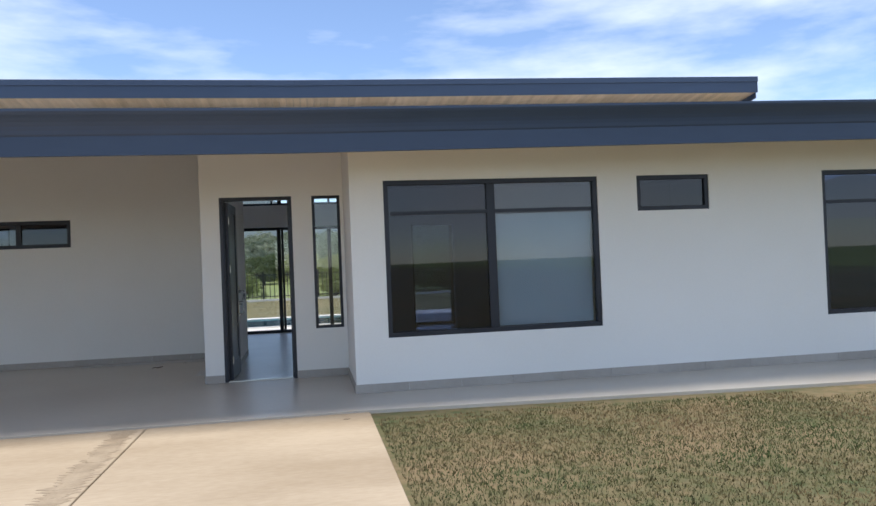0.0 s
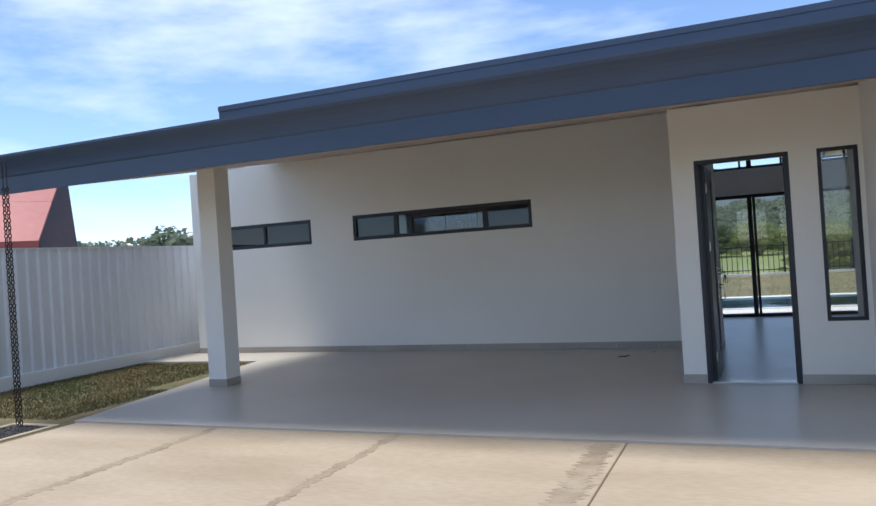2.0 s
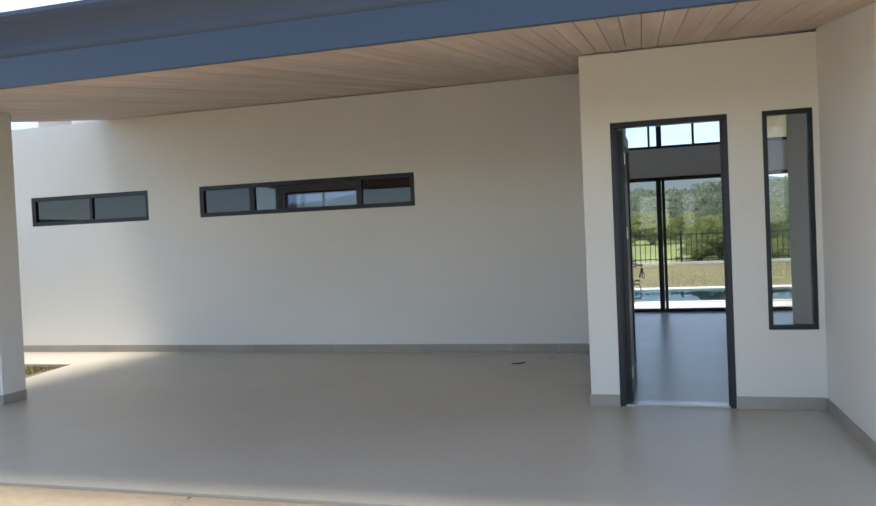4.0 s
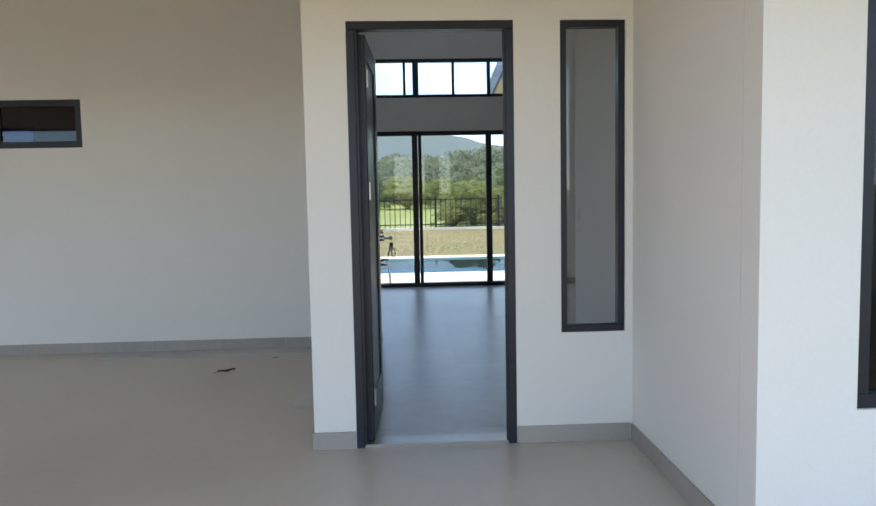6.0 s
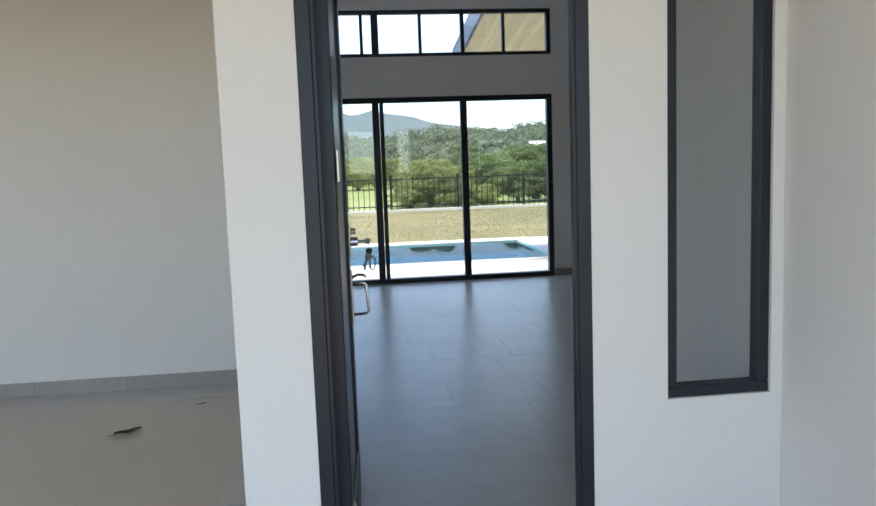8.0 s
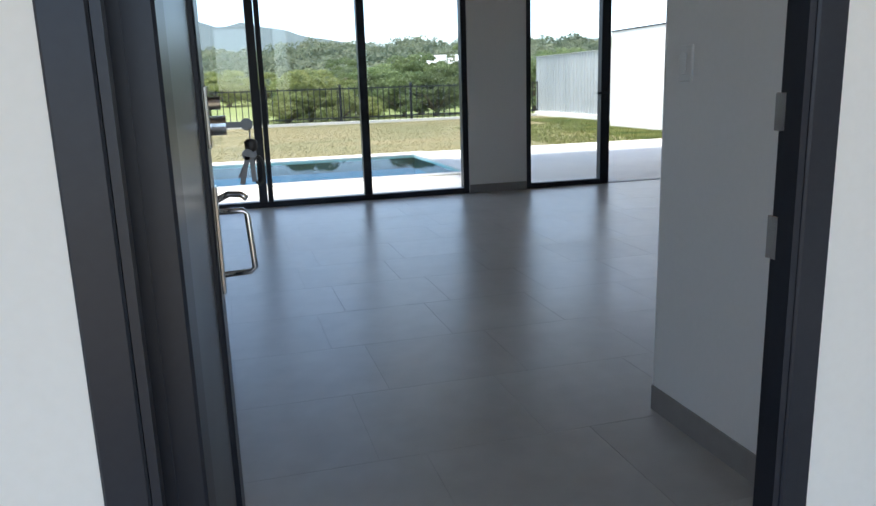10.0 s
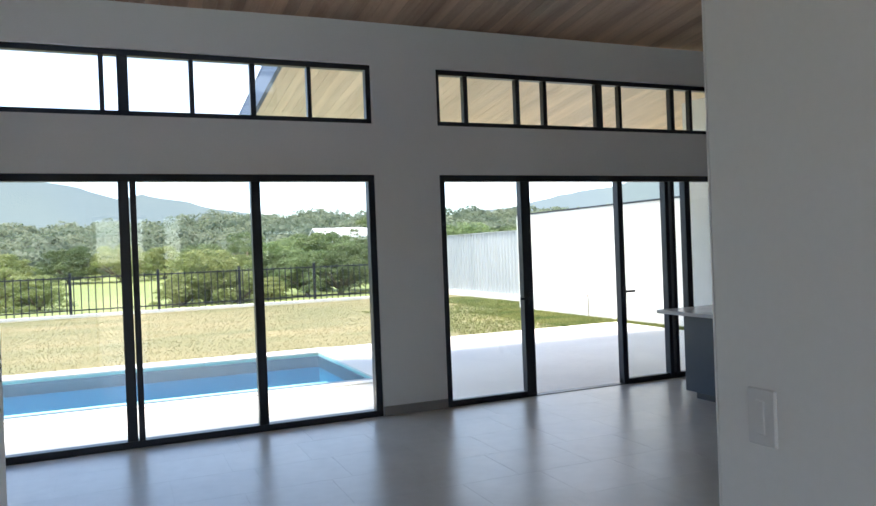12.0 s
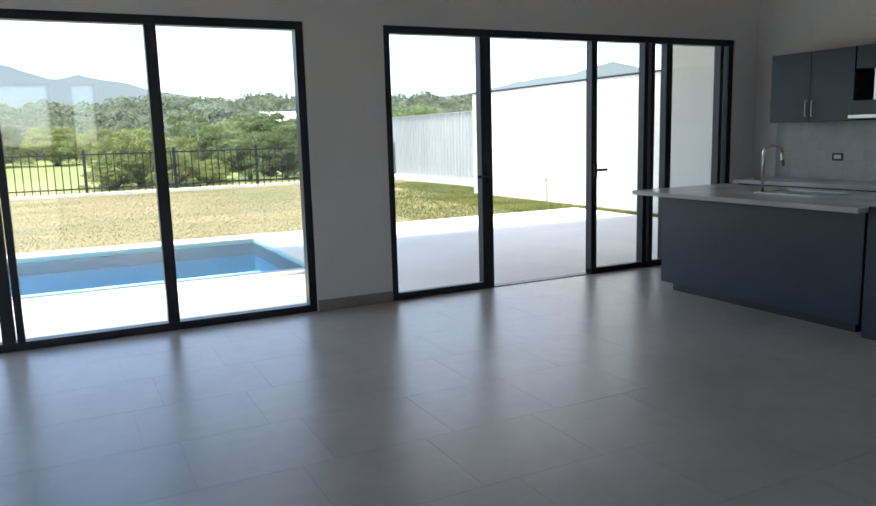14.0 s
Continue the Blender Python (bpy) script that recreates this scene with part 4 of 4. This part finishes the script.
boxpart("end_return", PLASTER, (0.152, 1.2, 17.45, 17.6, -0.1, 2.44), gw)
boxpart("coping", BLACK, (-0.015, 0.165, 7.36, 17.6, 2.442, 2.475), gw)
tap = thing("garden_tap", "small garden tap on a pipe standing before the white wall", "tap", (10.1, 14.3, -0.03))
bm = bmesh.new()
tube(bm, [(0, 0, 0), (0, 0, 0.45), (-0.02, 0, 0.47), (-0.1, 0, 0.47), (-0.11, 0, 0.43)], 0.012, 8)
part("pipe", bm, STEEL, tap, smooth=True)
bm = bmesh.new()
box(bm, -0.06, 0.0, -0.025, 0.025, 0.49, 0.5)
part("tap_handle", bm, RED, tap)

fence = thing("metal_fence", "black metal picket fence on a pale kerb behind the lawn", "fence", (0, 25.3, -0.04))
boxpart("kerb", DECK, (-30, 11.5, -0.12, 0.12, -0.3, 0.09), fence)
for z in (0.2, 1.18):
    boxpart("rail", BLACK, (-30, 11.4, -0.015, 0.015, z, z + 0.04), fence)
bm = bmesh.new()
box(bm, -0.014, 0.014, -0.014, 0.014, 0.09, 1.27)
pk = part("picket", bm, BLACK, fence)
pk.location = (-16, 0, 0)
x = -15.8
while x < 11.4:
    shared("picket", pk.data, (x, 0, 0), fence)
    x += 0.2
bm = bmesh.new()
box(bm, -0.04, 0.04, -0.04, 0.04, 0.09, 1.35)
ps = part("post", bm, BLACK, fence)
ps.location = (-15.9, 0.056, 0)
x = -13.4
while x < 11.5:
    shared("post", ps.data, (x, 0.056, 0), fence)
    x += 2.5

# red roofed house beyond the sheet fence
rh = thing("red_roof_house", "steep red sheet roof of a neighbour's house beyond the white fence", "house", (-13.67, 3.245, 0))
rh.rotation_euler = (0, 0, radians(56.2))
boxpart("wall", DARKWOOD, (-9.5, -0.3, 0.3, 4.6, -0.5, 2.3), rh)
for side in (0, 1):
    bm = bmesh.new()
    e, r, z0, z1 = (-0.35, 2.45, 2.39, 4.515) if side == 0 else (5.25, 2.45, 2.39, 4.515)
    pts = [(-9.8, e, z0), (-0.25, e, z0), (0.715, r, z1), (-9.8, r, z1)]
    lo = [bm.verts.new(p) for p in pts]
    hi = [bm.verts.new((p[0], p[1], p[2] + 0.06)) for p in pts]
    bm.faces.new(lo[::-1])
    bm.faces.new(hi)
    for i in range(4):
        bm.faces.new((lo[i], lo[(i + 1) % 4], hi[(i + 1) % 4], hi[i]))
    part("roof", bm, RED, rh)
bm = bmesh.new()
a, b, c, d2, e2 = (bm.verts.new(p) for p in ((-0.25, -0.28, 2.36), (0.75, 1.2, 1.9), (0.70, 2.45, 4.49), (-0.3, 4.9, 2.3), (-0.3, 2.45, 1.9)))
for f in ((a, b, c), (b, d2, c), (a, c, d2), (a, e2, b), (b, e2, d2), (a, d2, e2)):
    bm.faces.new(f)
bmesh.ops.recalc_face_normals(bm, faces=bm.faces[:])
part("gable", bm, DARKWOOD, rh)
boxpart("eave_board", RED, (-9.8, -0.25, -0.42, -0.352, 2.30, 2.46), rh)
boxpart("roof_seam", DARKWOOD, (-9.8, 0.2, 0.93, 0.955, 3.36, 3.425), rh)

# ---- plants and distance ----
def leaf_cards(rng, centre, normal, size, wide, spread=0.5):
    """one four-cornered leaf at each centre, facing roughly along its normal"""
    n = len(centre)
    nn = normal + rng.normal(0, spread, (n, 3))
    nn /= np.linalg.norm(nn, axis=1)[:, None]
    t = np.cross(nn, rng.normal(size=(n, 3)))
    t /= np.linalg.norm(t, axis=1)[:, None]
    u = np.cross(nn, t)
    t *= (size * rng.uniform(0.35, 0.65, n))[:, None]
    u *= (wide * rng.uniform(0.35, 0.65, n))[:, None]
    return np.stack([centre - t, centre + u, centre + t, centre - u], 1).reshape(-1, 3)


def leaf_object(name, corners, material):
    me = bpy.data.meshes.new(name)
    me.from_pydata(corners.tolist(), [], np.arange(len(corners)).reshape(-1, 4).tolist())
    me.materials.append(material)
    return me


def leaf_mesh(name, material, clumps, leaves, rad, flat, size, seed):
    """a crown of many small leaves gathered in round clumps"""
    rng = np.random.default_rng(seed)
    out = []
    for c in range(clumps):
        a, u = rng.uniform(0, 2 * math.pi), rng.uniform(0, 1) ** 0.5
        h = rng.uniform(-0.45, 1.0)
        rr = rad * (1 - 0.55 * max(h, 0) ** 1.5)
        centre = np.array([rr * u * math.cos(a), rr * u * math.sin(a), h * rad * flat])
        cr = rad * rng.uniform(0.14, 0.32)
        d = rng.normal(size=(leaves, 3))
        d /= np.linalg.norm(d, axis=1)[:, None]
        d[:, 2] = np.abs(d[:, 2]) - 0.35
        p = centre + d * (cr * rng.uniform(0.6, 1.1, leaves))[:, None] * np.array([1, 1, 0.7])
        out.append(leaf_cards(rng, p, d, size, size * 0.6))
    return leaf_object(name, np.concatenate(out), material)


def tree(seed, label, rad, flat, trunk_h, clumps, leaves, size, material):
    t = thing("tree", label, "tree", group="trees beyond the garden fence")
    rng = random.Random(seed)
    bm = bmesh.new()
    tube(bm, [(0, 0, -0.3), (0.05, 0, trunk_h * 0.4), (0.1, 0.05, trunk_h), (0.1, 0.1, trunk_h + rad * 0.5)], [0.22, 0.16, 0.12, 0.05], 8)
    for k in range(6):
        a = k * 1.05 + rng.uniform(-0.3, 0.3)
        h = trunk_h * rng.uniform(0.6, 1.0)
        tube(bm, [(0.07, 0.03, h), (rad * 0.35 * math.cos(a), rad * 0.35 * math.sin(a), h + rad * 0.25), (rad * 0.7 * math.cos(a), rad * 0.7 * math.sin(a), h + rad * 0.5)], [0.09, 0.06, 0.02], 6)
    part("trunk", bm, BARK, t, smooth=True)
    crown = new("crown", leaf_mesh("crown", material, clumps, leaves, rad, flat, size, seed))
    crown.parent, crown.location = t, (0, 0, trunk_h + rad * flat * 0.4)
    return t


labels = ("broad leafy green tree beyond the fence", "dense rounded dark green tree on the slope", "low spreading yellow-green bush at the fence", "tall open crowned tree among the woods")
protos = [tree(11, labels[0], 3.0, 0.62, 0.7, 85, 150, 0.17, LEAFM), tree(12, labels[1], 2.4, 0.75, 0.6, 80, 150, 0.13, LEAFM),
          tree(13, labels[2], 1.9, 0.7, 0.3, 80, 150, 0.11, BUSHLEAF), tree(14, labels[3], 2.6, 0.8, 1.6, 70, 110, 0.16, LEAFM)]
spots = [(3.4, 28.9, 2, 0.88), (2.5, 28.2, 2, 0.5), (4.4, 28.0, 2, 0.52), (5.6, 28.4, 2, 0.42), (6.5, 31.0, 1, 0.62), (7.3, 29.6, 1, 0.62), (9.2, 33.8, 1, 0.95), (8.6, 29.3, 1, 0.6), (11.0, 31.5, 1, 0.9),
         (-3.6, 32.0, 2, 0.72), (-2.3, 31.0, 2, 0.6), (-5.2, 33, 1, 0.75), (-7.2, 31.5, 2, 0.8), (-9.5, 34, 0, 0.75), (-12, 33, 1, 0.9), (13.5, 30.5, 0, 0.65), (16.5, 30.0, 1, 0.8), (20, 32, 0, 0.8), (24, 34, 1, 0.9), (28, 36, 0, 0.95),
         (0.8, 73, 2, 1.55), (4.5, 76, 2, 1.3), (7.5, 70, 0, 0.9), (-3.5, 74, 0, 0.95), (-8, 70, 2, 1.3), (11, 68, 3, 0.95), (-13, 74, 0, 1.2), (12.5, 60, 0, 1.0), (15.5, 55, 1, 1.1), (20, 58, 3, 1.1),
         (11.5, 46, 1, 0.85), (25, 52, 0, 1.1), (31, 56, 1, 1.2), (38, 50, 0, 1.1), (17.5, 45, 0, 0.8), (24, 43, 1, 0.9), (-19, 68, 1, 1.3), (-26, 60, 0, 1.2), (8.5, 52, 2, 1.0), (32, 44, 0, 0.9)]
used = set()
rng = random.Random(21)
for x, y, k, s in spots:
    m = Matrix.Translation((x, y, height(x, y) - 0.1)) @ Matrix.Rotation(rng.uniform(0, 6.28), 4, "Z") @ Matrix.Diagonal((s, s, s * rng.uniform(0.9, 1.05), 1))
    if k not in used:
        used.add(k)
        protos[k].matrix_basis = m
    else:
        c = copy_thing(protos[k], Matrix.Identity(4))
        c.matrix_basis = m


def woods(name, label, places, seed, n=900):
    rng = np.random.default_rng(seed)
    out = []
    for x, y, z, r in places:
        d = rng.normal(size=(n, 3))
        d /= np.linalg.norm(d, axis=1)[:, None]
        d[:, 2] = np.abs(d[:, 2]) * 0.8 - 0.1
        lump = 1 + 0.22 * np.sin(d[:, 0] * 6 + x) * np.cos(d[:, 1] * 7 + y)
        p = np.array([x, y, z]) + d * (r * rng.uniform(0.88, 1.03, n) * lump)[:, None]
        out.append(leaf_cards(rng, p, d, r * 0.12, r * 0.10, 0.28))
    return tagged(new(name, leaf_object(name, np.concatenate(out), HAZELEAF)), label, "woods", kind="stuff")


rng = random.Random(3)
pl = []
for _ in range(520):
    y = 80 + 180 * rng.random() ** 1.15
    x = (rng.random() * 1.45 - 0.6) * y * 0.9
    r = rng.uniform(2.2, 4.4) * (0.9 + y / 300)
    pl.append((x, y, height(x, y) - 0.05 * r, r))
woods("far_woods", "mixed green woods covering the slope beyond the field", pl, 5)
pl = []
for _ in range(90):
    a = radians(rng.uniform(2, 75))
    d = rng.uniform(60, 110)
    x, y = -d * math.cos(a), d * math.sin(a)
    r = rng.uniform(2.6, 4.6)
    pl.append((x, y, height(x, y) + 1.0 + 0.02 * d, r))
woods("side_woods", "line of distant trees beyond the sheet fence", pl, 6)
fh = thing("far_house", "pale low house with a white sheet roof among the trees", "house", (26.5, 88, height(26.5, 88)))
boxpart("wall", PLASTER, (-3.5, 3.5, 0, 5, -1.0, 3.4), fh)
for side, (y0, y1) in enumerate(((-0.4, 2.5), (2.51, 5.4))):
    boxpart("roof", FENCE, (-3.9, 3.9, y0, y1, 3.42 if side == 0 else 4.56, 3.52 if side == 0 else 4.66), fh, slope=0.4 if side == 0 else -0.4)


def ridge(name, y, x0, x1, base, points, material, seed, rough=2.0, step=6):
    """a distant ridge whose crest follows a few heights"""
    bm = bmesh.new()
    rows = []
    n = int((x1 - x0) / step)
    for i in range(n + 1):
        x = x0 + (x1 - x0) * i / n
        h = float(np.interp(x, [p[0] for p in points], [p[1] for p in points]))
        h += rough * noise.fractal(Vector((x * 0.02, seed, 0)), 0.7, 2.2, 5)
        rows.append([bm.verts.new((x + 4 * noise.noise(Vector((x * 0.05, k, seed))), y - (6 - k) * (y * 0.03) + 5 * noise.noise(Vector((x * 0.04, k * 0.7, 3))), base + (h - base) * (k / 6) ** 1.3)) for k in range(7)])
    for a, b in zip(rows, rows[1:]):
        for k in range(6):
            bm.faces.new((a[k], b[k], b[k + 1], a[k + 1]))
    ob = part(name, bm, material, smooth=True)
    return tagged(ob, kind="structure")


# backdrop ridges glow with a painted haze colour
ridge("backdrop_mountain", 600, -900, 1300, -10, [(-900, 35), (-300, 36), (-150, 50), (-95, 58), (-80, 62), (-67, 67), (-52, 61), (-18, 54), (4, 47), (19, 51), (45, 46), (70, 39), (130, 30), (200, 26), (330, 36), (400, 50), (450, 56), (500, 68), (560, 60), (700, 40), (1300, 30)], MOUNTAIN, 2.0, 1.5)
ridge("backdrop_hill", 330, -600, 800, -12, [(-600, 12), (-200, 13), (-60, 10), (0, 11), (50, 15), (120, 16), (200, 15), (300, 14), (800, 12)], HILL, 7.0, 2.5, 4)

# grass
def grass(name, label, areas, seed, h, w, material=None):
    """areas: x0, x1, y0, y1, blades"""
    rng = np.random.default_rng(seed)
    V = []
    for x0, x1, y0, y1, n in areas:
        p = np.stack([rng.uniform(x0, x1, n), rng.uniform(y0, y1, n), np.full(n, -0.04)], 1)
        a = rng.uniform(0, 2 * math.pi, n)
        u = np.stack([np.cos(a), np.sin(a), np.zeros(n)], 1) * w
        lean = np.stack([rng.normal(0, 0.4, n), rng.normal(0, 0.4, n), np.ones(n)], 1) * (h * rng.uniform(0.4, 1.1, n))[:, None]
        V.append(np.stack([p - u, p + u, p + lean], 1).reshape(-1, 3))
    V = np.concatenate(V)
    me = bpy.data.meshes.new(name)
    me.from_pydata(V.tolist(), [], np.arange(len(V)).reshape(-1, 3).tolist())
    me.materials.append(material or BLADE)
    tagged(new(name, me), label, "grass", kind="stuff")


grass("lawn_grass", "short half-dry lawn grass beside the driveway", [(1.7, 6, -9, -3.0, 60000), (6, 12, -9, -3.35, 50000), (1.7, 4, -2.95, -2.85, 400)], 1, 0.036, 0.006)
grass("side_grass", "short grass strip along the sheet fence", [(-9.8, -7.4, -2.4, 1.8, 22000), (-9.8, -6.5, -8, -3.4, 30000), (-7.45, -6.9, -2.4, -0.6, 3000)], 2, 0.045, 0.006)
grass("back_grass", "dry yellow lawn behind the pool", [(-8, 11.3, 13.1, 25, 80000)], 3, 0.022, 0.012, DRYBLADE)
grass("wall_grass", "greener grass growing along the white garden wall", [(9.9, 10.15, 8, 13.1, 5000), (8.6, 10.15, 13.05, 17.6, 16000), (9.6, 11.3, 17.7, 23, 12000), (6.5, 10.1, 13.1, 20, 16000)], 8, 0.05, 0.009, GREENBLADE)

# floor tiles of the living room, last
bm = bmesh.new()
box(bm, 0.0008, 0.6092, 0.0008, 0.5742, 0.001, 0.006)
ft = part("tile", bm, TILE, floor)
row, y = 0, 0.86 - 0.575 + 0.0
y = 0.30
while y < 7.19:
    x = -2.6 + (0.25 if row % 2 else 0.70) % 0.61 + 0.02 - 0.61 + 0.61
    while x < 7.94:
        if not (x + 0.61 < 0.08 and y + 0.575 < 3.0) and not (x > 1.61 and y + 0.575 < 1.6) and x + 0.61 < 7.96 and y + 0.575 < 7.21:
            shared("tile", ft.data, (x, y, 0), floor)
        x += 0.61
    y += 0.575
    row += 1
bpy.data.objects.remove(ft)
setting(boxpart("floor_edge", TILE, (0.06, 1.59, 0.152, 0.298, 0.0015, 0.006)))
setting(boxpart("floor_strip", TILE, (0.06, 7.9, 7.202 - 0.004, 7.219, 0.001, 0.005)))
